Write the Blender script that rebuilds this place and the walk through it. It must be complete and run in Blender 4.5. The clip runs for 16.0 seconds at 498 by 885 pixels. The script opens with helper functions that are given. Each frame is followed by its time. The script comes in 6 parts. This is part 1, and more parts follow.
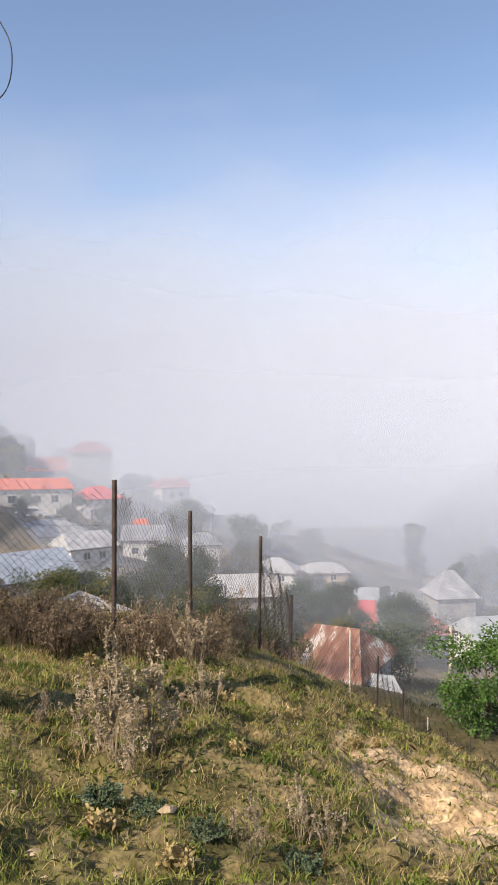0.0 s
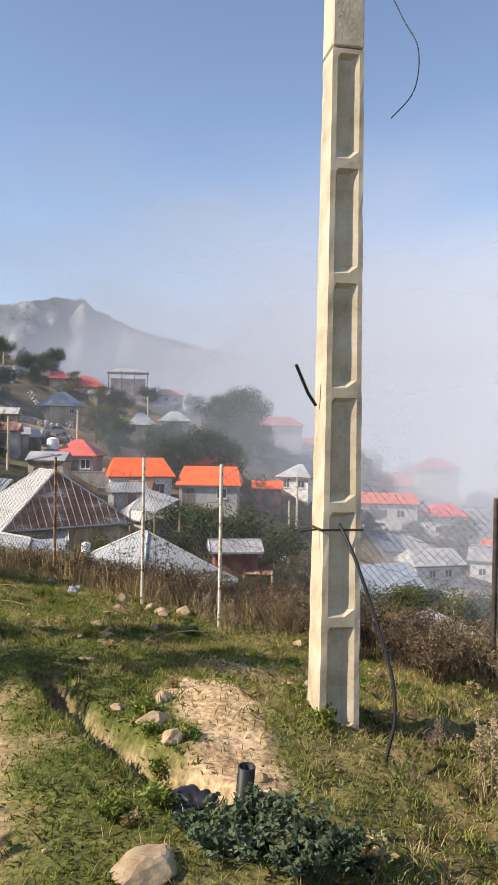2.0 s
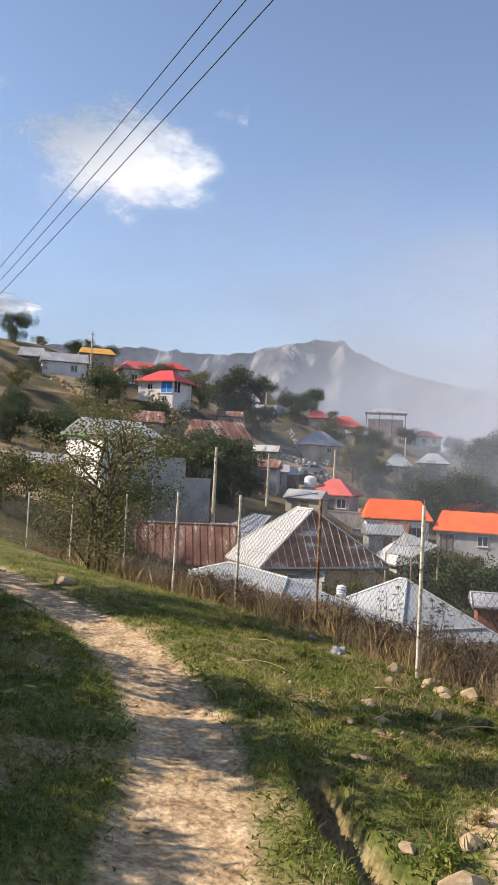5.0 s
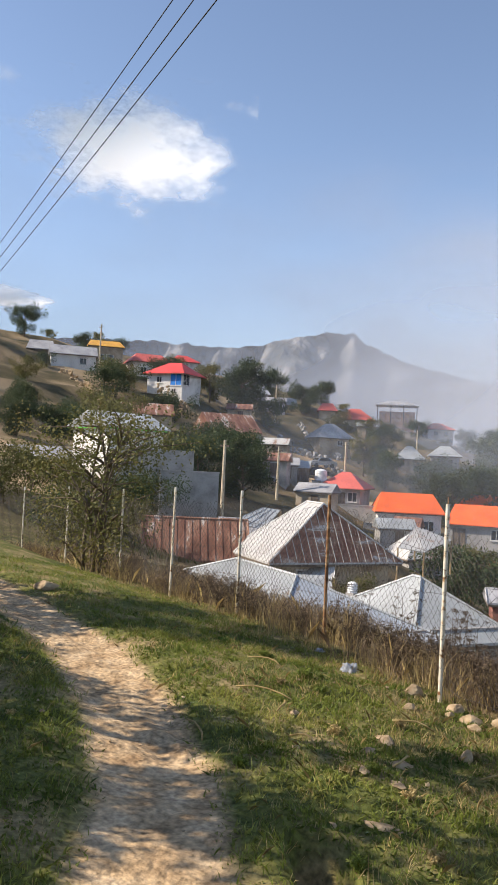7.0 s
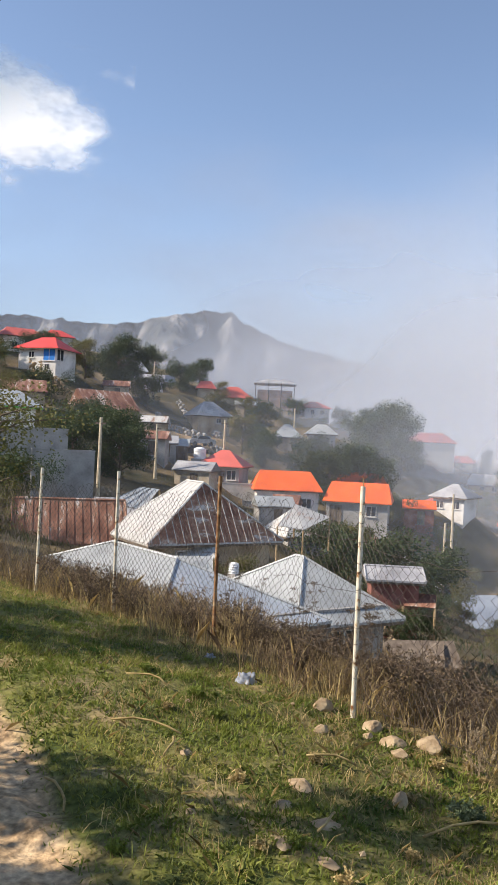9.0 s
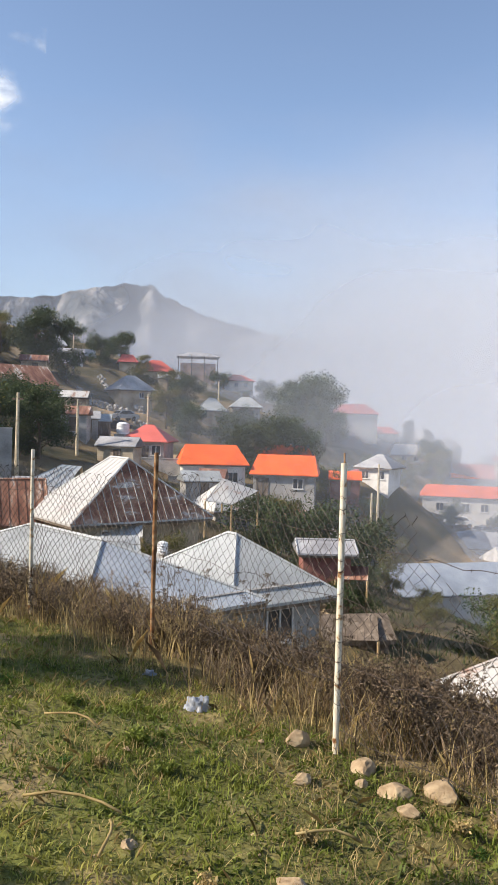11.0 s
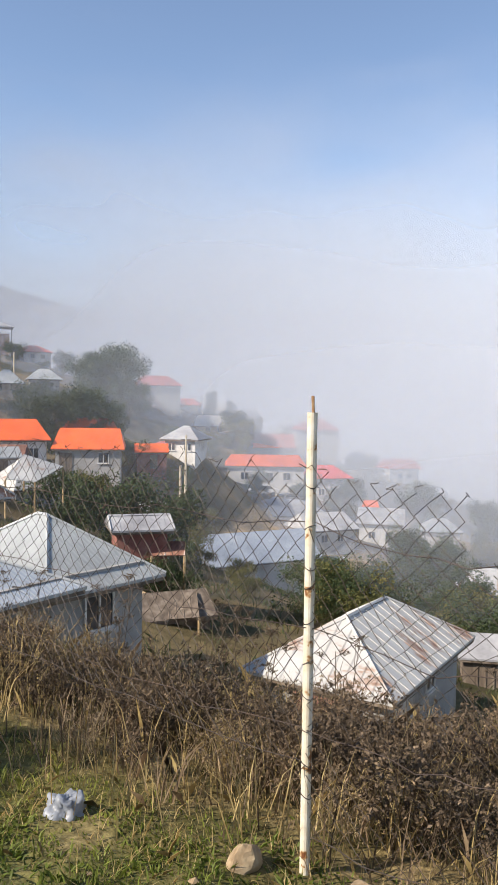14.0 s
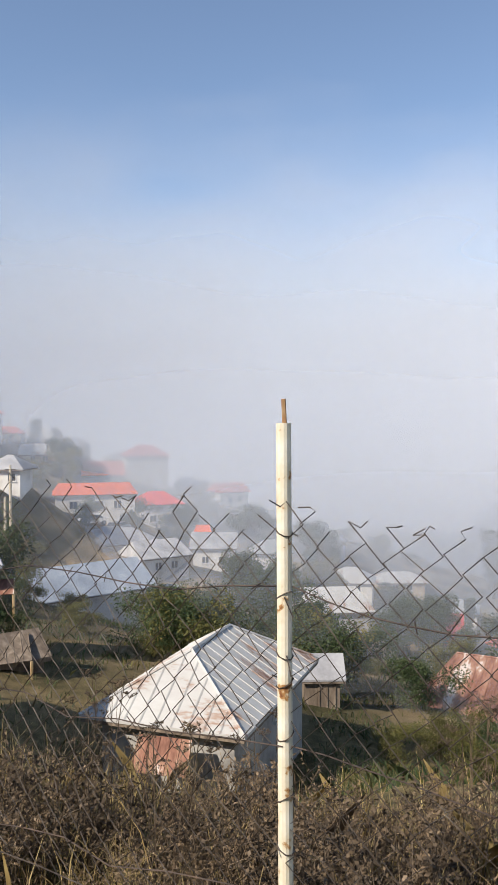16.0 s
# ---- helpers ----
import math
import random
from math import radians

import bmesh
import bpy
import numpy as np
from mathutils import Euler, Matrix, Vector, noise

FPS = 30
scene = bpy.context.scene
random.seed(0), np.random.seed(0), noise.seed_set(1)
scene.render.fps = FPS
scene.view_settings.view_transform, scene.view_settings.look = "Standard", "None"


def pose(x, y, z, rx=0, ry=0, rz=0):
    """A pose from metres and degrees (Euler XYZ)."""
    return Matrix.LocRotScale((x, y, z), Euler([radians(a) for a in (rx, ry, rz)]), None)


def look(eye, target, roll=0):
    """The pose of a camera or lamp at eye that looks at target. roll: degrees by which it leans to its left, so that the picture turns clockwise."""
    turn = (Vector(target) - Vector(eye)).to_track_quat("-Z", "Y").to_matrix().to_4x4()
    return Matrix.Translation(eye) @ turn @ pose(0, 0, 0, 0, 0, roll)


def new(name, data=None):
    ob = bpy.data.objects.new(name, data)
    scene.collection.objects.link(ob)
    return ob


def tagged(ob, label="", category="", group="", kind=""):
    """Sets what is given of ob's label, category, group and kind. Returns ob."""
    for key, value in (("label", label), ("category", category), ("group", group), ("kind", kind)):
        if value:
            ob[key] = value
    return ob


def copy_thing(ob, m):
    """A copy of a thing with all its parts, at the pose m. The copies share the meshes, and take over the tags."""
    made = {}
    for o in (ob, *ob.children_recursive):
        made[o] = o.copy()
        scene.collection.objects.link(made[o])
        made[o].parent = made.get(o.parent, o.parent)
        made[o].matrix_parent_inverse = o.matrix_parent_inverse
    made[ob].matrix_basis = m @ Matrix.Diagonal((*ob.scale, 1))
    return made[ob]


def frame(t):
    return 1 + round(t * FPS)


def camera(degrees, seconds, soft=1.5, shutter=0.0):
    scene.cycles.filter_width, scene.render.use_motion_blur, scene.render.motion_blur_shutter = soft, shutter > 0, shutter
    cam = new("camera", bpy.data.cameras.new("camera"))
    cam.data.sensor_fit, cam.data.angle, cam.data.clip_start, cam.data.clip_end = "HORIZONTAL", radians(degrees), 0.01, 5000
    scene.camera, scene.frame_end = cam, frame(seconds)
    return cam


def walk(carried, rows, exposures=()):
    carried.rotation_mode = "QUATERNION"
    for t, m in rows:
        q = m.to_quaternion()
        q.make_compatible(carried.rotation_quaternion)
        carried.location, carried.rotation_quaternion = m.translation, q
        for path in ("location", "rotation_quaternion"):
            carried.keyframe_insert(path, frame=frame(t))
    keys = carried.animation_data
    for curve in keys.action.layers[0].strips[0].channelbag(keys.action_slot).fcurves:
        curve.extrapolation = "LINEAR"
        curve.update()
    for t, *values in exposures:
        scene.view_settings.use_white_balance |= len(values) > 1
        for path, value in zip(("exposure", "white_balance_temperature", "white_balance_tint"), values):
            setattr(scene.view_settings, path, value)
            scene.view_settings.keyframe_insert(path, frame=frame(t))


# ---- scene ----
cam = camera(34.3, 16.0)
METRES, EYE, TILT, LEAN, TURN = 8.5, 1.6, 0.0, 0.0, 0.0
ROWS = [
    (0.0, 0.0, 0.0, 0.0, 0.01, -1.35, -0.27),
    (0.5, -0.0052, 0.0061, 0.0002, 3.35, -0.63, -0.73),
    (1.0, -0.0186, 0.0137, -0.0014, 7.37, -0.64, -1.11),
    (1.5, -0.0341, 0.0153, -0.001, 15.87, -0.64, -0.91),
    (2.0, -0.0462, 0.0237, -0.0027, 24.12, -0.45, -0.89),
    (2.5, -0.0562, 0.042, -0.0022, 30.6, -0.04, -2.55),
    (3.0, -0.0711, 0.0576, -0.0038, 33.46, 0.2, -2.91),
    (3.5, -0.094, 0.0727, -0.002, 35.34, 0.76, -2.3),
    (4.0, -0.1067, 0.0888, -0.0038, 38.11, 0.95, -2.54),
    (4.5, -0.1224, 0.1107, -0.0039, 40.85, 0.82, -3.18),
    (5.0, -0.1472, 0.13, -0.0013, 42.07, 1.84, -2.87),
    (7.5, -0.2434, 0.2568, -0.0005, 42.87, 1.18, -2.8),
    (8.0, -0.2721, 0.2822, 0.0017, 38.61, 0.7, -2.95),
    (8.5, -0.296, 0.3133, -0.0027, 36.18, 0.81, -2.88),
    (9.0, -0.3204, 0.3391, -0.0035, 34.18, 0.19, -2.69),
    (9.5, -0.3483, 0.3694, -0.0029, 30.82, -0.09, -1.76),
    (12.0, -0.4717, 0.5235, -0.0167, 28.19, -1.85, -1.2),
    (12.5, -0.4979, 0.5574, -0.0213, 26.99, -1.93, -0.12),
    (13.0, -0.5285, 0.5899, -0.025, 22.48, -2.29, 0.31),
    (13.5, -0.5492, 0.6158, -0.0305, 18.6, -2.72, -0.66),
    (14.0, -0.5743, 0.6418, -0.03, 14.59, -3.05, -1.03),
    (14.5, -0.5963, 0.6669, -0.0307, 8.61, -1.51, -0.48),
    (15.0, -0.6061, 0.6969, -0.0351, 6.91, -0.69, -0.71),
    (15.5, -0.6193, 0.7242, -0.0362, 3.94, -0.76, -0.63),
    (16.0, -0.6355, 0.7509, -0.0361, 2.37, -1.12, -0.02),
]
walk(cam, [(t, pose(0, 0, EYE, TILT, LEAN, TURN) @ pose(METRES * x, METRES * y, METRES * z, 90 + pitch, roll, yaw)) for t, x, y, z, yaw, pitch, roll in ROWS], exposures=[(0, 0.52, 7000, 14), (9.5, 0.55, 7000, 13), (12.5, 0.58, 6950, 12), (13.4, 0.47, 6900, 12), (14.0, 0.52, 6900, 12), (14.5, 0.34, 6850, 11), (16, 0.34, 6850, 11)])


# ---- world, sun ----
SUN_AZ, SUN_EL = 132.0, 36.0          # degrees to the left of +y, and above the horizon
world = bpy.data.worlds.new("world")
scene.world = world
world.use_nodes = True
wn = world.node_tree.nodes
sky = wn.new("ShaderNodeTexSky")
sky.sky_type = "NISHITA"
sky.sun_disc = False
sky.sun_elevation = radians(SUN_EL)
sky.sun_rotation = radians(-SUN_AZ)
sky.altitude = 1800
sky.dust_density = 0.9
sky.ozone_density = 1.0
wn["Background"].inputs["Strength"].default_value = 0.15
world.node_tree.links.new(sky.outputs["Color"], wn["Background"].inputs["Color"])

sun_data = bpy.data.lights.new("sun", "SUN")
sun_data.energy = 5.0
sun_data.angle = radians(0.53)
sun_data.color = (1.0, 0.93, 0.83)
sun = new("sun", sun_data)
SUN_DIR = Vector((-math.sin(radians(SUN_AZ)) * math.cos(radians(SUN_EL)), math.cos(radians(SUN_AZ)) * math.cos(radians(SUN_EL)), math.sin(radians(SUN_EL))))
sun.matrix_world = look(SUN_DIR * 60, (0, 0, 0))


# ---- materials ----
def material(name, stops, scale=4.0, rough=0.85, metal=0.0, bump=0.3, fine=30.0, island=0.0, stretch=(1, 1, 1), spec=0.3, bump_dist=0.01, translucent=0.0):
    """A node material: colours along a noise ramp, finer grain over it, relief, and some variation from piece to piece."""
    m = bpy.data.materials.new(name)
    m.use_nodes = True
    nt = m.node_tree
    n, li = nt.nodes, nt.links
    b = n["Principled BSDF"]
    co = n.new("ShaderNodeTexCoord")
    mp = n.new("ShaderNodeMapping")
    mp.inputs["Scale"].default_value = stretch
    li.new(co.outputs["Object"], mp.inputs["Vector"])
    big, small = n.new("ShaderNodeTexNoise"), n.new("ShaderNodeTexNoise")
    big.inputs["Scale"].default_value, small.inputs["Scale"].default_value = scale, fine
    big.inputs["Detail"].default_value, small.inputs["Detail"].default_value = 5, 4
    for k in (big, small):
        li.new(mp.outputs["Vector"], k.inputs["Vector"])
    mix = n.new("ShaderNodeMath")
    mix.operation = "MULTIPLY_ADD"
    mix.inputs[1].default_value = 0.35
    li.new(small.outputs["Fac"], mix.inputs[0])
    sub = n.new("ShaderNodeMath")
    sub.operation = "MULTIPLY_ADD"
    sub.inputs[1].default_value, sub.inputs[2].default_value = 1.3, -0.325
    li.new(big.outputs["Fac"], sub.inputs[0])
    li.new(sub.outputs[0], mix.inputs[2])
    ramp = n.new("ShaderNodeValToRGB")
    el = ramp.color_ramp.elements
    while len(el) < len(stops):
        el.new(0.5)
    for e, (p, c) in zip(el, stops):
        e.position, e.color = p, (*c, 1)
    li.new(mix.outputs[0], ramp.inputs["Fac"])
    col = ramp.outputs["Color"]
    if island:
        g = n.new("ShaderNodeNewGeometry")
        oi = n.new("ShaderNodeObjectInfo")
        add = n.new("ShaderNodeMath")
        add.operation = "ADD"
        li.new(g.outputs["Random Per Island"], add.inputs[0])
        li.new(oi.outputs["Random"], add.inputs[1])
        mr = n.new("ShaderNodeMapRange")
        mr.inputs["From Max"].default_value = 2
        mr.inputs["To Min"].default_value, mr.inputs["To Max"].default_value = 1 - island, 1 + island
        li.new(add.outputs[0], mr.inputs["Value"])
        hsv = n.new("ShaderNodeHueSaturation")
        li.new(mr.outputs[0], hsv.inputs["Value"])
        li.new(col, hsv.inputs["Color"])
        col = hsv.outputs["Color"]
    li.new(col, b.inputs["Base Color"])
    b.inputs["Roughness"].default_value, b.inputs["Metallic"].default_value = rough, metal
    b.inputs["Specular IOR Level"].default_value = spec
    if bump:
        bp = n.new("ShaderNodeBump")
        bp.inputs["Strength"].default_value, bp.inputs["Distance"].default_value = bump, bump_dist
        li.new(mix.outputs[0], bp.inputs["Height"])
        li.new(bp.outputs["Normal"], b.inputs["Normal"])
    if translucent:
        tr = n.new("ShaderNodeBsdfTranslucent")
        ms = n.new("ShaderNodeMixShader")
        ms.inputs["Fac"].default_value = translucent
        li.new(col, tr.inputs["Color"])
        li.new(b.outputs[0], ms.inputs[1])
        li.new(tr.outputs[0], ms.inputs[2])
        li.new(ms.outputs[0], n["Material Output"].inputs["Surface"])
    return m


def shade(c, f):
    return tuple(min(1, max(0, v * f)) for v in c)


def plain(name, c, **k):
    return material(name, [(0.25, shade(c, 0.78)), (0.55, c), (0.8, shade(c, 1.15))], **k)


M_CONCRETE = material("pole_concrete", [(0.2, (0.36, 0.29, 0.19)), (0.5, (0.52, 0.44, 0.31)), (0.8, (0.62, 0.54, 0.41))], scale=5, fine=45, bump=0.8, bump_dist=0.008)
M_POSTPAINT = material("rusting_white_paint", [(0.27, (0.16, 0.06, 0.025)), (0.33, (0.36, 0.2, 0.08)), (0.38, (0.6, 0.53, 0.4)), (0.8, (0.72, 0.69, 0.6))], scale=16, fine=60, bump=0.3, bump_dist=0.003, rough=0.6)
M_POSTRUST = material("rusty_post", [(0.3, (0.1, 0.045, 0.02)), (0.5, (0.25, 0.12, 0.05)), (0.7, (0.42, 0.3, 0.17))], scale=9, fine=40, rough=0.8)
# dark iron; on the downhill posts the darkness stands for shade on them
M_POSTDARK = material("dark_iron_and_post_shade", [(0.3, (0.035, 0.025, 0.02)), (0.6, (0.075, 0.055, 0.045)), (0.8, (0.14, 0.09, 0.06))], scale=9, fine=40, rough=0.75)
M_WIRE = material("old_wire", [(0.3, (0.035, 0.026, 0.02)), (0.6, (0.065, 0.05, 0.04)), (0.8, (0.13, 0.11, 0.09))], scale=12, rough=0.6, metal=0.1, bump=0)
M_CABLE = plain("black_cable", (0.018, 0.018, 0.02), rough=0.5, bump=0)
M_STONE = material("pale_fieldstone", [(0.2, (0.2, 0.135, 0.075)), (0.5, (0.36, 0.265, 0.16)), (0.8, (0.47, 0.375, 0.24))], scale=9, fine=50, bump=0.7, island=0.15)
M_PLASTER = material("white_plaster", [(0.2, (0.45, 0.42, 0.38)), (0.45, (0.66, 0.64, 0.6)), (0.8, (0.75, 0.73, 0.7))], scale=0.7, fine=6)
M_GREYWALL = material("grey_render_wall", [(0.2, (0.2, 0.19, 0.18)), (0.5, (0.33, 0.32, 0.3)), (0.8, (0.42, 0.4, 0.38))], scale=0.8, fine=7)
M_MUD = material("mud_plaster_wall", [(0.2, (0.26, 0.19, 0.13)), (0.5, (0.42, 0.34, 0.24)), (0.8, (0.52, 0.44, 0.33))], scale=0.8, fine=8)
M_BRICK = material("brick_infill_wall", [(0.2, (0.28, 0.14, 0.1)), (0.5, (0.42, 0.24, 0.17)), (0.8, (0.5, 0.33, 0.25))], scale=1.5, fine=10)
M_REDWALL = material("dull_red_wall", [(0.2, (0.16, 0.06, 0.05)), (0.5, (0.24, 0.1, 0.08)), (0.8, (0.32, 0.16, 0.13))], scale=1.5, fine=10)
M_DARKWOOD = material("weathered_boards", [(0.2, (0.08, 0.06, 0.045)), (0.5, (0.16, 0.125, 0.095)), (0.8, (0.27, 0.22, 0.17))], scale=1.2, fine=9, stretch=(3, 3, 0.6))
M_WOOD = material("yellowed_timber", [(0.2, (0.2, 0.13, 0.07)), (0.5, (0.42, 0.3, 0.16)), (0.8, (0.5, 0.38, 0.24))], scale=1.5, fine=10, stretch=(3, 3, 0.6))
M_ORANGE = plain("orange_roof_sheet", (0.78, 0.13, 0.028), scale=0.5, fine=5, rough=0.5, bump=0.15)
M_RED = plain("red_roof_sheet", (0.62, 0.07, 0.06), scale=0.5, fine=5, rough=0.5, bump=0.15)
M_PINKRED = plain("faded_red_roof_sheet", (0.6, 0.13, 0.1), scale=0.5, fine=5, rough=0.5, bump=0.15)
M_ZINC = material("zinc_roof_sheet", [(0.2, (0.27, 0.285, 0.285)), (0.5, (0.38, 0.4, 0.4)), (0.8, (0.47, 0.49, 0.49))], scale=0.6, fine=5, rough=0.5, metal=0.15, bump=0.15)
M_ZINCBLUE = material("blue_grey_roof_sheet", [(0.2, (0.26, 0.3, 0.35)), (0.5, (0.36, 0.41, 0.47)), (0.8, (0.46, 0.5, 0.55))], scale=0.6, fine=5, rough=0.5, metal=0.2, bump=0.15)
M_RUSTROOF = material("rusted_roof_sheet", [(0.3, (0.14, 0.062, 0.042)), (0.5, (0.26, 0.122, 0.082)), (0.62, (0.33, 0.19, 0.13)), (0.69, (0.55, 0.48, 0.43))], scale=0.7, fine=6, rough=0.75, stretch=(2.4, 0.5, 1), bump=0.2)
M_PATCHROOF = material("streaked_pale_roof_sheet", [(0.22, (0.2, 0.1, 0.07)), (0.3, (0.34, 0.25, 0.2)), (0.37, (0.43, 0.42, 0.4)), (0.8, (0.53, 0.53, 0.51))], scale=0.6, fine=6, rough=0.6, stretch=(1.8, 0.5, 1), bump=0.2)
M_GREYROOF = material("dull_grey_roof", [(0.2, (0.22, 0.22, 0.23)), (0.5, (0.34, 0.34, 0.35)), (0.8, (0.46, 0.46, 0.46))], scale=0.6, fine=6, rough=0.7)
M_YELLOW = plain("amber_roof_sheet", (0.66, 0.34, 0.05), scale=0.5, rough=0.5)
M_GREEN = plain("bright_green_fascia", (0.1, 0.48, 0.06), rough=0.5)
M_BLUE = plain("bright_blue_panel", (0.02, 0.2, 0.6), rough=0.5)
M_TRIM = plain("pale_window_frame", (0.6, 0.58, 0.55), rough=0.6)
M_GLASS = plain("dark_window_glass", (0.035, 0.04, 0.05), rough=0.12, bump=0, spec=0.6)
M_TANK = plain("white_plastic_tank", (0.75, 0.76, 0.76), rough=0.4, bump=0)
M_BARK = material("bark", [(0.2, (0.06, 0.045, 0.03)), (0.6, (0.15, 0.115, 0.08))], scale=8, fine=30, stretch=(2, 2, 0.5), bump=0.8)
M_LEAF = material("green_leaves", [(0.25, (0.026, 0.042, 0.016)), (0.5, (0.05, 0.074, 0.028)), (0.8, (0.1, 0.118, 0.045))], scale=0.8, fine=5, island=0.35, translucent=0.3, bump=0, rough=0.6)
# brighter copy of green_leaves; the sunlit look is put into the colour
M_LEAFBRIGHT = material("sunlit_tone_green_leaves", [(0.25, (0.04, 0.09, 0.018)), (0.5, (0.075, 0.15, 0.03)), (0.8, (0.13, 0.21, 0.045))], scale=0.8, fine=5, island=0.35, translucent=0.35, bump=0, rough=0.6)
M_LEAFDRY = material("autumn_leaves", [(0.25, (0.06, 0.06, 0.02)), (0.5, (0.12, 0.12, 0.035)), (0.8, (0.22, 0.17, 0.06))], scale=0.8, fine=5, island=0.35, translucent=0.3, bump=0, rough=0.7)
M_DRYSTEM = material("dry_brown_stems", [(0.25, (0.1, 0.068, 0.042)), (0.5, (0.22, 0.155, 0.095)), (0.8, (0.4, 0.3, 0.19))], scale=6, island=0.45, translucent=0.2, bump=0, rough=0.8)
M_DARKSTEM = material("dark_seed_heads", [(0.25, (0.04, 0.028, 0.018)), (0.6, (0.12, 0.086, 0.055)), (0.8, (0.23, 0.17, 0.115))], scale=6, island=0.4, bump=0, rough=0.85)
M_PALESTEM = material("pale_dry_weed", [(0.25, (0.17, 0.125, 0.075)), (0.5, (0.35, 0.27, 0.17)), (0.8, (0.52, 0.43, 0.3))], scale=6, island=0.35, translucent=0.2, bump=0, rough=0.85)
M_STRAW = material("straw", [(0.25, (0.24, 0.17, 0.07)), (0.5, (0.4, 0.3, 0.13)), (0.8, (0.55, 0.44, 0.22))], scale=6, island=0.35, translucent=0.25, bump=0, rough=0.7)
M_GRASS = material("short_green_grass", [(0.25, (0.085, 0.125, 0.02)), (0.5, (0.18, 0.215, 0.038)), (0.8, (0.32, 0.3, 0.08))], scale=1.2, fine=8, island=0.4, translucent=0.3, bump=0, rough=0.6)
M_SAGE = material("grey_green_herb", [(0.25, (0.055, 0.08, 0.04)), (0.5, (0.11, 0.145, 0.075)), (0.8, (0.2, 0.23, 0.14))], scale=3, island=0.3, translucent=0.2, bump=0, rough=0.8)


# ---- ground ----
def soft(v, w):
    return w * np.logaddexp(0, np.asarray(v, float) / w)


def smooth(v, a, b):
    k = np.clip((np.asarray(v, float) - a) / (b - a), 0, 1)
    return k * k * (3 - 2 * k)


def fence_y(x):
    """The fence that follows the path: its y at x."""
    return 8.15 - 0.33 * soft(-(np.asarray(x, float) + 4.2), 0.8) * (1 - 0.0 * np.asarray(x, float)) * -1


def waves(x, y, s, seed):
    """Cheap smooth unevenness: a few crossed sines."""
    r = np.random.RandomState(seed)
    z = 0
    for k in range(7):
        a, f, p = r.uniform(0, 6.28), r.uniform(0.6, 1.8) / s, r.uniform(0, 6.28)
        z = z + np.sin((x * math.cos(a) + y * math.sin(a)) * f * 6.28 + p + 0.7 * np.sin((y * math.cos(a) - x * math.sin(a)) * f * 4 + p))
    return z / 7


TRACK = ((1.6, -3.0), (-0.6, 0.0), (-2.45, 2.05), (-3.65, 3.42), (-4.2, 4.05), (-5.0, 4.78), (-6.2, 5.58), (-7.85, 6.35), (-10.0, 6.85), (-14.0, 7.6), (-22.0, 9.0))
DITCH = ((-4.1, 4.95), (-3.5, 4.45), (-2.9, 4.05), (-2.4, 3.78), (-2.0, 3.6))


EARTH = ((-2.95, 5.1), (-2.5, 4.6), (-2.05, 3.9))
SLOPE_FENCE = ((-0.75, 10.47), (0.8, 15.0), (3.03, 18.8), (5.49, 24.4), (7.33, 28.1))


ROADS = (((-30, 70), (-27, 84), (-25.5, 95), (-27, 112), (-33, 128)), ((-58, 84), (-64, 84), (-70, 90), (-77, 97), (-72, 106)), ((-44, 29), (-54, 32), (-70, 36)), ((10, 90), (2, 102), (-6, 110)))


def line_dist(x, y, pts):
    """Distance from a bent line."""
    best = np.full(np.shape(x), 1e9)
    for (x0, y0), (x1, y1) in zip(pts, pts[1:]):
        dx, dy = x1 - x0, y1 - y0
        t = np.clip(((x - x0) * dx + (y - y0) * dy) / (dx * dx + dy * dy), 0, 1)
        best = np.minimum(best, np.hypot(x - x0 - t * dx, y - y0 - t * dy))
    return best


def path_dist(x, y):
    return line_dist(x, y, TRACK)


def bump(x, y, cx, cy, sx, sy):
    return np.exp(-(((x - cx) / sx) ** 2 + ((y - cy) / sy) ** 2))


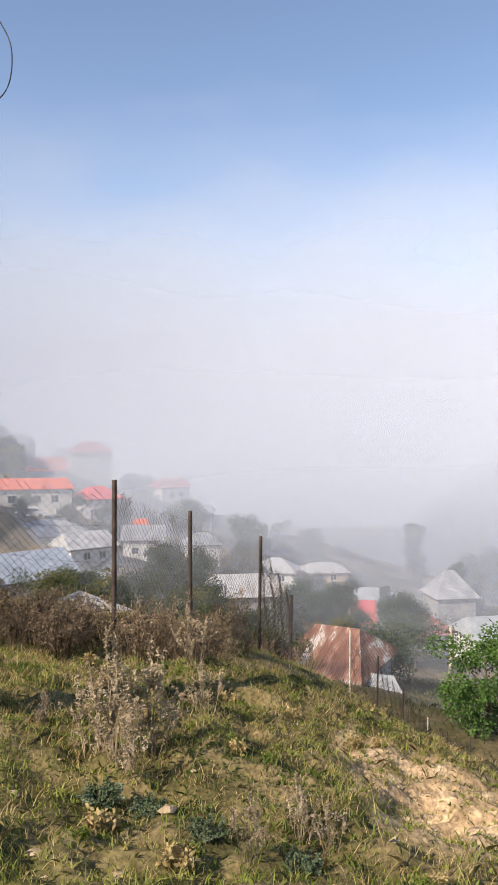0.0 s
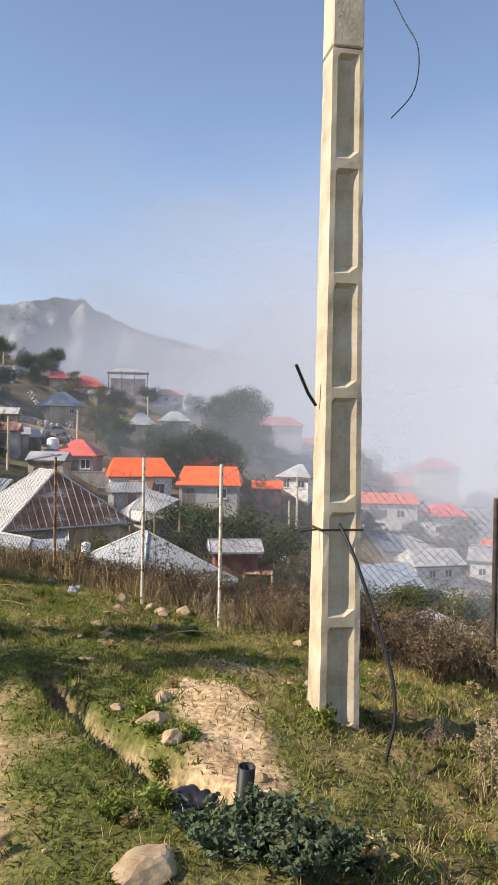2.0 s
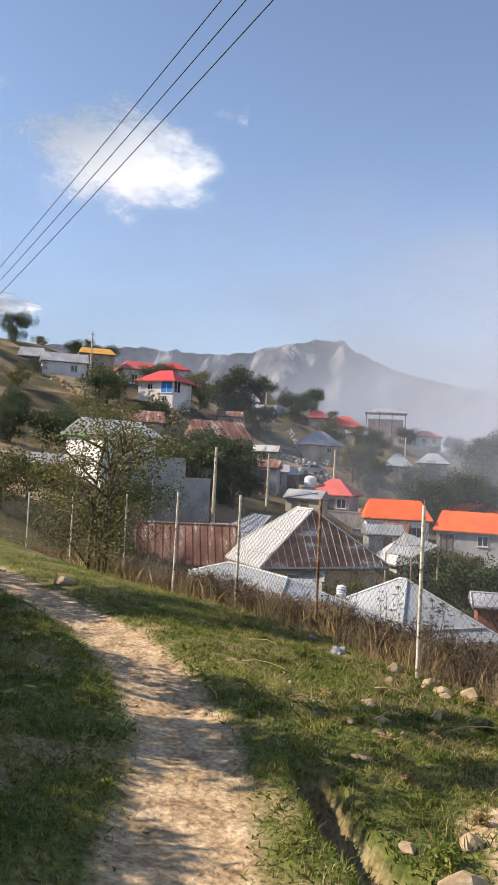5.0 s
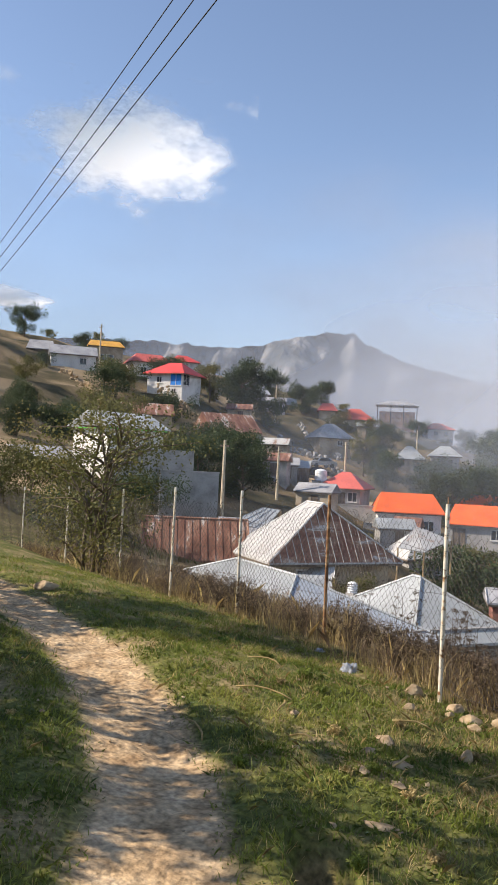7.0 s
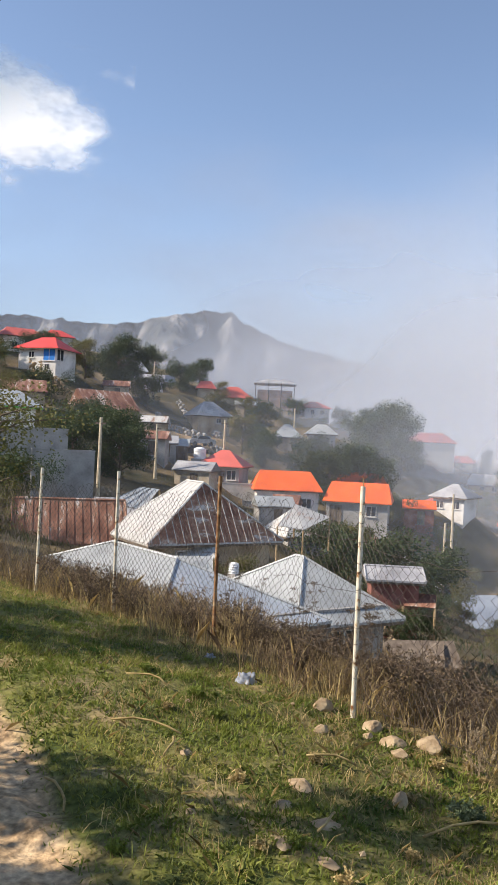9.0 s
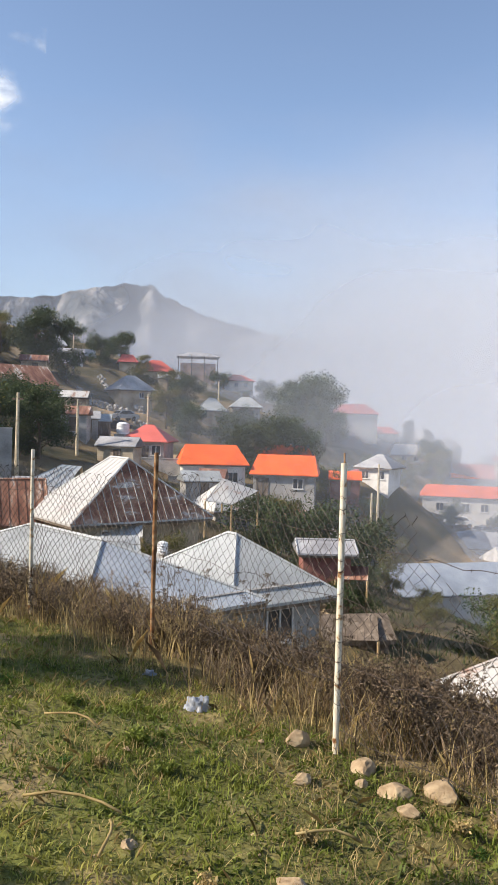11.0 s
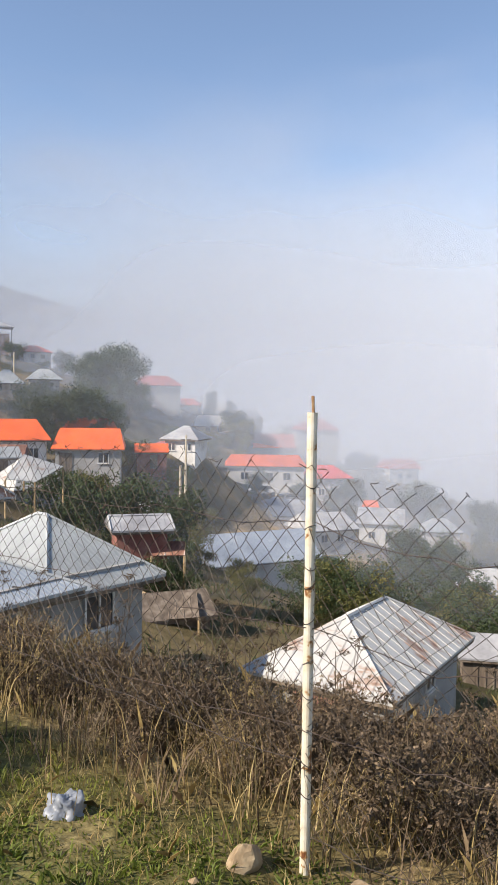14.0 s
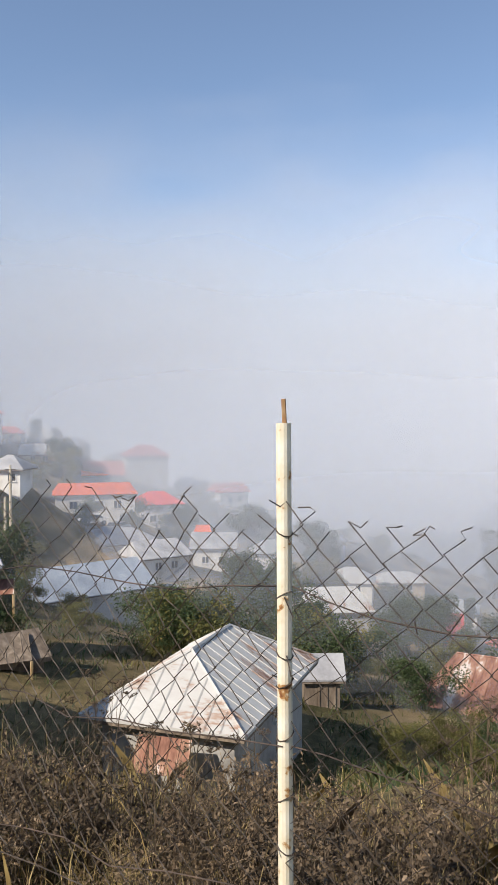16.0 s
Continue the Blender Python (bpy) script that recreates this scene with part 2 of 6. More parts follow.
def ground_z(x, y):
    x, y = np.asarray(x, float), np.asarray(y, float)
    e = 0.55 * x + 0.83 * y
    near = -0.075 * soft(e, 1.0) + 0.02 - 0.43 * soft(e - 6.8, 1.6)
    near = near - 0.22 * smooth(-x, 2.5, 7) * soft(y - fence_y(x) - 1.0, 1.0)
    near = near - 0.12 * smooth(x, -2.0, -0.6) * smooth(y, 1.5, 4.0)
    near = near - 0.30 * soft(x - 0.9 - 0.12 * y, 0.5) * smooth(y, 1.0, 5.0)
    near = near + 0.10 * soft(-e - 3, 1.5)
    near = near - 0.075 * soft(-x - 7.6, 0.6) * smooth(y - fence_y(x), -2.6, 0)
    near = near - 0.2 * smooth(x, -1.0, 0.8) * smooth(y, 4.0, 6.5)
    near = near + 0.13 * bump(x, y, -2.5, 4.95, 0.55, 0.8) + 0.1 * bump(x, y, -0.1, 4.9, 0.5, 0.6) + 0.08 * bump(x, y, -3.3, 6.0, 0.5, 0.6)
    cut = line_dist(x, y, DITCH)
    near = near - 0.3 * (1 - smooth(cut, 0.03, 0.17 + 0.05 * waves(x, y, 0.5, 27)))
    near = near + 0.34 * bump(x, y, 0.35, 7.6, 1.1, 1.3)
    near = near + 0.75 * (1 - smooth(line_dist(x, y, SLOPE_FENCE), 0.6, 3.2)) * smooth(y, 9.0, 12.8) * (1 - smooth(y, 25, 31))
    lump = smooth(x, -2.2, -0.8) * (1 - smooth(y, 9, 12)) + 0.35 * smooth(y, 4.2, 5.5) * (1 - smooth(y - fence_y(x), 0, 1))
    near = near + lump * (0.075 * waves(x, y, 0.42, 24) + 0.075 * np.abs(waves(x, y, 0.8, 25)) + 0.03 * waves(x, y, 0.17, 28))
    near = near - 0.3 * bump(x, y, 1.15, 5.1, 0.35, 0.7) * (1 + 0.6 * waves(x, y, 0.3, 26))
    u, v = np.clip(x, -170, 90) / 100, np.clip(y, -40, 190) / 100
    far = -2.13 - 14.3 * u - 27.74 * v + 7.68 * u * u - 8.35 * u * v + 10.88 * v * v
    r = np.hypot(x + 3, y - 5)
    far = far - 5.0 * bump(x, y, -22, 80, 13, 15) - 4.6 * bump(x, y, -19, 137, 13, 15) - 3.4 * bump(x, y, 15, 106, 18, 18) + 5.6 * bump(x, y, -36, 95, 8, 9) + 2.4 * bump(x, y, -91, 81, 12, 12)
    far = far - 0.45 * soft(r - 166, 6) - 0.3 * soft(-x - 128, 4)
    step = far / 2.6 + 0.25 * waves(x, y, 40, 8)
    far = far + 1.3 * (smooth(step - np.floor(step), 0.35, 0.65) - (step - np.floor(step))) * smooth(-x, 30, 60)
    k = smooth(r, 17, 36) * smooth(y + 0.25 * -x, -4, 14)
    z = near * (1 - k) + far * k
    z = np.where(z < -48, -48, z)
    rough = smooth(r, 8, 60)
    terrace = waves(x, y, 26, 3) * 0.9 + waves(x, y, 9, 4) * 0.35
    z = z + waves(x, y, 2.2, 1) * (0.045 + 0.1 * rough) + waves(x, y, 0.55, 2) * (0.02 + 0.02 * smooth(x, -3.5, -1)) + waves(x, y, 0.21, 6) * 0.008 + terrace * rough
    p = path_dist(x, y)
    z = z - 0.06 * (1 - smooth(p, 0.2, 0.6)) * (1 - smooth(r, 14, 22))
    return z


def gz(x, y):
    return float(ground_z(x, y))


def ground_material():
    m = bpy.data.materials.new("hillside_ground")
    m.use_nodes = True
    nt = m.node_tree
    n, li = nt.nodes, nt.links
    b = n["Principled BSDF"]
    b.inputs["Roughness"].default_value, b.inputs["Specular IOR Level"].default_value = 0.95, 0.15
    pos = n.new("ShaderNodeNewGeometry")

    def noise_at(s, d=6):
        k = n.new("ShaderNodeTexNoise")
        k.inputs["Scale"].default_value, k.inputs["Detail"].default_value = s, d
        li.new(pos.outputs["Position"], k.inputs["Vector"])
        return k.outputs["Fac"]

    def ramp(src, *stops):
        k = n.new("ShaderNodeValToRGB")
        el = k.color_ramp.elements
        while len(el) < len(stops):
            el.new(0.5)
        for e, (p, c) in zip(el, stops):
            e.position, e.color = p, (*c, 1)
        li.new(src, k.inputs["Fac"])
        return k.outputs["Color"]

    def blend(f, a, c):
        k = n.new("ShaderNodeMix")
        k.data_type = "RGBA"
        li.new(f, k.inputs["Factor"])
        li.new(a, k.inputs["A"])
        li.new(c, k.inputs["B"])
        return k.outputs["Result"]

    def attr(name):
        k = n.new("ShaderNodeAttribute")
        k.attribute_name = name
        return k.outputs["Fac"]

    grass = ramp(noise_at(1.7), (0.32, (0.06, 0.078, 0.018)), (0.5, (0.13, 0.135, 0.036)), (0.66, (0.27, 0.205, 0.1)))
    dry = ramp(noise_at(2.3), (0.32, (0.055, 0.05, 0.018)), (0.48, (0.12, 0.098, 0.038)), (0.68, (0.25, 0.185, 0.09)))
    dirt = ramp(noise_at(5), (0.25, (0.25, 0.16, 0.085)), (0.5, (0.45, 0.315, 0.18)), (0.75, (0.58, 0.44, 0.28)))
    far = ramp(noise_at(0.14, 9), (0.33, (0.04, 0.042, 0.02)), (0.45, (0.095, 0.078, 0.042)), (0.55, (0.18, 0.135, 0.075)), (0.68, (0.29, 0.22, 0.135)))
    col = blend(attr("dry"), grass, dry)
    edge = n.new("ShaderNodeMath")
    edge.operation = "MULTIPLY_ADD"
    edge.inputs[1].default_value = 1.6
    li.new(noise_at(3.2), edge.inputs[0])
    add = n.new("ShaderNodeMath")
    add.operation = "MULTIPLY_ADD"
    add.inputs[1].default_value, add.inputs[2].default_value = 2.4, -1.3
    li.new(attr("dirt"), add.inputs[0])
    li.new(add.outputs[0], edge.inputs[2])
    edge.use_clamp = True
    col = blend(attr("far"), col, far)
    col = blend(edge.outputs[0], col, dirt)
    speck = n.new("ShaderNodeMix")
    speck.data_type, speck.blend_type = "RGBA", "OVERLAY"
    speck.inputs["Factor"].default_value = 0.8
    li.new(col, speck.inputs["A"])
    li.new(ramp(noise_at(28, 8), (0.3, (0.2, 0.2, 0.2)), (0.7, (0.75, 0.75, 0.75))), speck.inputs["B"])
    li.new(speck.outputs["Result"], b.inputs["Base Color"])
    bp = n.new("ShaderNodeBump")
    bp.inputs["Strength"].default_value, bp.inputs["Distance"].default_value = 0.9, 0.03
    li.new(noise_at(16, 8), bp.inputs["Height"])
    li.new(bp.outputs["Normal"], b.inputs["Normal"])
    return m


def mesh_object(name, verts, faces, mat, parent=None, smooth_shade=False):
    me = bpy.data.meshes.new(name)
    me.from_pydata([tuple(v) for v in verts], [], faces)
    me.materials.append(mat)
    if smooth_shade:
        me.polygons.foreach_set("use_smooth", [True] * len(me.polygons))
    ob = new(name, me)
    if parent:
        ob.parent = parent
    return ob


def grid_faces(nx, ny):
    i = np.arange(nx - 1)[None, :] + np.arange(ny - 1)[:, None] * nx
    return np.stack([i, i + 1, i + nx + 1, i + nx], -1).reshape(-1, 4).tolist()


def build_ground():
    n = 520
    k = np.linspace(-1, 1, n)
    s = 1.6 * np.sinh(8.0 * k)
    gx, gy = np.meshgrid(s - 2.6, s + 5.2)
    z = ground_z(gx, gy)
    ob = mesh_object("ground", np.stack([gx, gy, z], -1).reshape(-1, 3).tolist(), grid_faces(n, n), ground_material(), smooth_shade=True)
    r = np.hypot(gx + 3, gy - 5)
    p = np.abs(path_dist(gx, gy))
    dirt = (1 - smooth(p, 0.12, 0.52)) * (1 - smooth(r, 20, 30))
    bank = smooth(gx, 0.5, 0.85) * smooth(gy, 3.7, 4.4) * (1 - smooth(gy, 6.0, 6.9)) * (1 - smooth(gx, 2.4, 3.4))
    hump = np.maximum(0.9 - 0.9 * smooth(line_dist(gx, gy, EARTH), 0.06, 0.42), 0.62 * bump(gx, gy, -2.9, 5.9, 0.5, 0.5))
    hump = np.maximum(hump, 0.42 * (1 - smooth(line_dist(gx, gy, DITCH), 0.06, 0.2)))
    dirt = np.maximum(dirt, np.maximum(bank, hump))
    for road in ROADS:
        dirt = np.maximum(dirt, 0.85 * (1 - smooth(line_dist(gx, gy, road), 1.2, 2.8)))
    e = 0.55 * gx + 0.83 * gy
    dry = np.clip(smooth(e, 2.2, 4.5) + smooth(gx, -3.2, -0.5) * 0.8, 0, 1)
    for name, v in (("dirt", dirt), ("dry", dry), ("far", smooth(r, 20, 45))):
        a = ob.data.attributes.new(name, "FLOAT", "POINT")
        a.data.foreach_set("value", v.reshape(-1))
    return tagged(ob, "grassy hillside with a worn dirt track", "ground", kind="structure")


build_ground()


# ---- helpers for things ----
def part(name, bm, mat, parent=None, label="", shade_smooth=False):
    me = bpy.data.meshes.new(name)
    bm.to_mesh(me)
    bm.free()
    me.materials.append(mat)
    if shade_smooth:
        me.polygons.foreach_set("use_smooth", [True] * len(me.polygons))
    ob = new(name, me)
    if parent is not None:
        ob.parent = parent
    if label:
        ob["label"] = label
    return ob


def box(x0, x1, y0, y1, z0, z1, bevel=0.0, bm=None):
    out = bm or bmesh.new()
    vs = bmesh.ops.create_cube(out, size=1, matrix=Matrix.Translation(((x0 + x1) / 2, (y0 + y1) / 2, (z0 + z1) / 2)) @ Matrix.Diagonal((x1 - x0, y1 - y0, z1 - z0, 1)))["verts"]
    if bevel:
        es = list({e for v in vs for e in v.link_edges})
        bmesh.ops.bevel(out, geom=es, offset=bevel, segments=1, affect="EDGES")
    return out


class Soup:
    """Gathers tubes, leaves and blades as plain lists."""

    def __init__(self):
        self.v, self.f = [], []

    def tube(self, pts, r0, r1=None, sides=4):
        r1 = r0 if r1 is None else r1
        pts = [Vector(p) for p in pts]
        base = len(self.v)
        for i, p in enumerate(pts):
            d = (pts[min(i + 1, len(pts) - 1)] - pts[max(i - 1, 0)])
            d = d.normalized() if d.length > 1e-9 else Vector((0, 0, 1))
            a = d.cross(Vector((0, 0, 1)) if abs(d.z) < 0.9 else Vector((1, 0, 0))).normalized()
            c = d.cross(a)
            r = r0 + (r1 - r0) * i / max(1, len(pts) - 1)
            for s in range(sides):
                t = 6.2832 * s / sides
                self.v.append(p + a * (r * math.cos(t)) + c * (r * math.sin(t)))
        for i in range(len(pts) - 1):
            for s in range(sides):
                a, b = base + i * sides + s, base + i * sides + (s + 1) % sides
                self.f.append((a, b, b + sides, a + sides))
        self.f.append(tuple(base + s for s in reversed(range(sides))))
        self.f.append(tuple(base + (len(pts) - 1) * sides + s for s in range(sides)))

    def leaf(self, p, d, w, rng):
        """A pointed leaf of length |d| and width w, folded a little along its middle."""
        d = Vector(d)
        s = d.cross(Vector((rng.uniform(-1, 1), rng.uniform(-1, 1), rng.uniform(-1, 1))))
        if s.length < 1e-6:
            s = Vector((1, 0, 0))
        s = s.normalized() * w / 2
        b = len(self.v)
        p = Vector(p)
        self.v += [p, p + d * 0.5 + s, p + d, p + d * 0.5 - s]
        self.f.append((b, b + 1, b + 2, b + 3))

    def blade(self, p, tip, w):
        p, tip = Vector(p), Vector(tip)
        s = (tip - p).cross(Vector((0.3, 0.2, 1)))
        s = s.normalized() * w / 2 if s.length > 1e-6 else Vector((w / 2, 0, 0))
        mid = p * 0.45 + tip * 0.55 + Vector((0, 0, 0.12 * (tip - p).length))
        b = len(self.v)
        self.v += [p - s, p + s, mid + s * 0.7, tip, mid - s * 0.7]
        self.f.append((b, b + 1, b + 2, b + 3, b + 4))

    def build(self, name, mat, parent=None, smooth_shade=False):
        return mesh_object(name, self.v, self.f, mat, parent, smooth_shade)


def thing(name, m, label, category, group="", kind=""):
    ob = new(name)
    ob.matrix_world = m
    ob.empty_display_size = 0.2
    return tagged(ob, label, category, group, kind)


# ---- village houses ----
def roof_shape(w, d, h, ridge, over, thick, sag=0.0, z=0.0):
    """A hip roof over w by d with a ridge of that length along x; ridge = w + 2 over makes gables."""
    bm = bmesh.new()
    a, b = w / 2 + over, d / 2 + over
    r = min(ridge / 2, a)
    drop = h * over / (d / 2)
    lay = []
    for dz in (0, -thick):
        c = [bm.verts.new(p) for p in ((-a, -b, z - drop + dz), (a, -b, z - drop + dz), (a, b, z - drop + dz), (-a, b, z - drop + dz), (-r, 0, z + h + dz), (r, 0, z + h + dz))]
        lay.append(c)
    t, u = lay
    for c, flip in ((t, False), (u, True)):
        for q in ((0, 1, 5, 4), (2, 3, 4, 5), (1, 2, 5), (3, 0, 4)):
            vs = [c[i] for i in q]
            bm.faces.new(vs[::-1] if flip else vs)
    for i in range(4):
        j = (i + 1) % 4
        bm.faces.new((t[j], t[i], u[i], u[j]))
    return bm


def eave_trim(w, d, over, z):
    """A board round the eaves."""
    bm = bmesh.new()
    a, b = w / 2 + over - 0.03, d / 2 + over - 0.03
    for x0, x1, y0, y1 in ((-a, a, -b, -b + 0.04), (-a, a, b - 0.04, b), (-a, -a + 0.04, -b + 0.04, b - 0.04), (a - 0.04, a, -b + 0.04, b - 0.04)):
        box(x0, x1, y0, y1, z - 0.2, z - 0.1, bm=bm)
    return bm


def add_ribs(host, w, d, h, ridge, over, z, step, mat):
    """Raised ribs of the roof sheets, running down each slope."""
    a, b = w / 2 + over, d / 2 + over
    r = min(ridge / 2, a)
    drop = h * over / (d / 2)
    s = Soup()
    k = -a + step / 2
    while k < a:
        f = 1.0 if abs(k) <= r else (a - abs(k)) / max(1e-6, a - r)
        for sy in (-1, 1):
            s.tube([(k, sy * b, z - drop + 0.012), (k, sy * b * (1 - f), z - drop + (h + drop) * f + 0.012)], 0.009 + 0.02 * (step > 0.3), sides=3)
        k += step
    if r < a - 0.3:
        k = -b + step / 2
        while k < b:
            f = 1 - abs(k) / b
            for sx in (-1, 1):
                s.tube([(sx * a, k, z - drop + 0.012), (sx * (a - (a - r) * f), k, z - drop + (h + drop) * f + 0.012)], 0.009 + 0.02 * (step > 0.3), sides=3)
            k += step
    for sx in (-1, 1):
        for sy in (-1, 1):
            s.tube([(sx * a, sy * b, z - drop + 0.02), (sx * r, 0, z + h + 0.02)], 0.05, sides=4)
    s.tube([(-r, 0, z + h + 0.02), (r, 0, z + h + 0.02)], 0.06, sides=4)
    return s.build("roof_rib", mat, host)


def window_part(host, side, u, v, ww, wh, w, d, door=False, glass=None):
    """A framed window (or door) set in a wall. side: f front, b back, l left, r right; u along the wall, v its sill's height."""
    turn = {"f": 0, "r": 90, "b": 180, "l": -90}[side]
    depth = d / 2 if side in "fb" else w / 2
    m = Matrix.Rotation(radians(turn), 4, "Z") @ Matrix.Translation((u, -depth, v))
    bm = bmesh.new()
    t = 0.07
    for x0, x1, z0, z1 in ((-ww / 2, ww / 2, 0, t), (-ww / 2, ww / 2, wh - t, wh), (-ww / 2, -ww / 2 + t, t, wh - t), (ww / 2 - t, ww / 2, t, wh - t), (-t / 2, t / 2, t, wh - t)):
        box(x0, x1, -0.06, 0.04, z0, z1, bm=bm)
    fr = part("door" if door else "window", bm, M_TRIM if not door else M_DARKWOOD, host)
    fr.matrix_local = m
    part("door_leaf" if door else "pane", box(-ww / 2 + t, ww / 2 - t, -0.02, 0.0, t, wh - t), glass or (M_DARKWOOD if door else M_GLASS), fr)
    if not door:
        part("window_sill", box(-ww / 2 - 0.06, ww / 2 + 0.06, -0.12, 0.02, -0.07, 0), M_TRIM, fr)
    return fr


def house(label, x, y, base, eave, apex, w, d, rz, roof, wall, ridge=0.35, over=0.45, openings=(), ribs=0.0, name="house", category="house", ribmat=None, deep=3.0, hip=None, fascia=None):
    """A house whose front (local -y) looks back to the path when rz is its bearing. ridge: share of the width."""
    h = thing(name, pose(x, y, base, 0, 0, rz), label, category)
    e = eave - base
    bm = box(-w / 2, w / 2, -d / 2, d / 2, -deep, e)
    part("wall", bm, wall, h)
    top = part("roof", roof_shape(w, d, apex - eave, ridge * (w + 2 * over), over, 0.09, z=e), roof, h)
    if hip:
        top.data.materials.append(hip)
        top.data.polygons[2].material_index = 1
    part("fascia", eave_trim(w, d, over, e - (apex - eave) * over / (d / 2)), fascia or M_DARKWOOD, h)
    if ribs:
        add_ribs(h, w, d, apex - eave, ridge * (w + 2 * over), over, e, ribs, ribmat or roof)
    for o in openings:
        window_part(h, *o[:5], w, d, *o[5:])
    return h


def brg(x, y):
    return math.degrees(math.atan2(-x, y))


WIN = lambda s, u, v=1.0, ww=1.1, wh=1.1: (s, u, v, ww, wh)
DOOR = lambda s, u, ww=1.0, wh=2.0: (s, u, 0.02, ww, wh, True)

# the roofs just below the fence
# right hip face is bluer than the other slopes of this roof
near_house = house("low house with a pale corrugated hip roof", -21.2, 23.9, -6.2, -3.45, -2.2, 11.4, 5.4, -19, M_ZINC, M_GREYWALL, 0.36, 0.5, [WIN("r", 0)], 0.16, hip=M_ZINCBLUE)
house("low house with a bright corrugated hip roof", -17.0, 27.4, -6.3, -3.55, -2.25, 5.2, 3.4, -24, M_ZINC, M_GREYWALL, 0.08, 0.5, [WIN("r", 0)], 0.16)
house("old house with a half rusted, half pale hip roof", -27.7, 35.0, -5.6, -2.75, -0.4, 4.4, 6.4, -24, M_PATCHROOF, M_MUD, 0.34, 0.5, [WIN("r", -1.5)], 0.42, hip=M_RUSTROOF)
house("house with a patched pale and rusty hip roof", -7.73, 32.98, -9.0, -6.95, -5.69, 7.06, 4.23, 72.9, M_PATCHROOF, M_GREYWALL, 0.41, 0.5, [WIN("f", 0.5, 0.7, 0.9, 0.9)], 0.5)
house("house with a rusty red hip roof on the slope", 5.64, 50.86, -16.5, -13.1, -11.3, 5.0, 7.2, -26, M_RUSTROOF, M_GREYWALL, 0.5, 0.45, [WIN("f", -1.2), WIN("r", 1.5)], 0.42)
house("long low shed with a rusted sheet roof", -33.2, 31.8, -5.0, -3.3, -1.6, 5.0, 3.2, 50, M_RUSTROOF, M_DARKWOOD, 1.0, 0.3, [], 0.4, "shed", "shed")
# the middle of the village
house("house with a rose-red hip roof and open porch", -56.65, 77.59, -3.4, -0.59, 0.9, 4.5, 5.4, 23, M_PINKRED, M_GREYWALL, 0.18, 0.5, [WIN("f", -1.3, 1.0), WIN("f", 1.4, 1.0), DOOR("f", 0.1)])
house("white house with a vivid orange roof", -48.9, 78.2, -6.3, -2.75, -1.03, 6.6, 5.8, 39, M_ORANGE, M_PLASTER, 0.75, 0.4, [WIN("f", -2, 1.6), WIN("f", 2, 1.4)])
house("grey house with a broad vivid orange roof", -41.73, 82.06, -6.5, -3.6, -1.9, 6.4, 6.1, 22, M_ORANGE, M_GREYWALL, 0.85, 0.4, [DOOR("f", -2.2, 1.3, 2.2), WIN("f", 1.5, 1.2)])
house("two-storey white house with a red roof and blue panel", -91.0, 81.1, 10.4, 14.0, 15.5, 5.9, 5.4, 17, M_RED, M_PLASTER, 0.3, 0.6, [WIN("f", -0.9, 1.9, 0.9, 0.9), ("f", 1.9, 1.5, 1.9, 1.8, False, M_BLUE), WIN("r", -1.6, 1.6, 1.8, 1.6), WIN("f", 1.6, 0.3, 0.8, 0.8)])
house("small house with a red roof behind", -114.2, 103.3, 16.5, 19.5, 20.7, 5, 5, 60, M_RED, M_PLASTER, 0.3)
house("white bungalow with an orange-red roof", -110.5, 92.2, 13.7, 17.9, 19.3, 6.7, 5, 66, M_PINKRED, M_PLASTER, 0.6, 0.4, [WIN("f", -1.5, 2, 1, 1), WIN("f", 1.2, 2, 1, 1)])
house("low building with a rust-brown roof", -79.7, 66.7, 4.6, 6.9, 8.2, 6, 4, 55, M_RUSTROOF, M_MUD, 1.0, 0.3)
house("white house with a pale roof and green fascia", -53.6, 42.2, 0.8, 3.9, 5.0, 5.0, 5.4, 85, M_ZINC, M_PLASTER, 1.0, 0.4, [WIN("f", -1.0, 1.5, 0.5, 1.0), WIN("f", 0.9, 1.5, 0.5, 1.0)], fascia=M_GREEN)
house("timber barn under a sloping rusted roof", -71.5, 72.7, 2.0, 5.5, 7.3, 5.6, 5, 70, M_RUSTROOF, M_WOOD, 1.0, 0.6)
house("mud-plastered house with a grey hip roof", -78.3, 102.5, 3.0, 6.2, 8.0, 5.2, 4.5, 62, M_GREYROOF, M_MUD, 0.25, 0.5, [WIN("f", 0.8, 1.6, 0.8, 0.8)])
house("distant house with a pale sheet roof", -104.6, 112.9, 12, 14.5, 16.3, 5.2, 4, 50, M_ZINC, M_GREYWALL, 0.6)
house("distant small house with a pale gable", -103.1, 121.0, 10, 12.7, 14.2, 3, 3, 50, M_ZINC, M_PLASTER, 1.0)
house("distant small beige house", -93.9, 122.0, 8, 12.0, 13.1, 2.9, 3, 40, M_PINKRED, M_MUD, 0.5)
house("distant beige house with a faded red roof", -92.6, 129.1, 8, 10.8, 12.6, 5.6, 4.5, 50, M_PINKRED, M_MUD, 0.3)
house("low house with a white hip roof among trees", -70.7, 113.7, 1, 3.6, 5.2, 3.8, 3.4, 40, M_ZINC, M_MUD, 0.2)
house("low house with a pale hip roof among trees", -68.4, 120.8, 2, 4.3, 5.6, 4.4, 3.6, 34, M_ZINC, M_GREYWALL, 0.3)
house("cream house with a pale grey hip roof", -35.37, 94.08, -5.6, -2.97, -1.8, 3.6, 4.4, 0.5, M_GREYROOF, M_PLASTER, 0.15, 0.5, [WIN("f", -1.0, 1.0, 0.9, 0.9), WIN("f", 0.9, 1.0, 0.9, 0.9)])
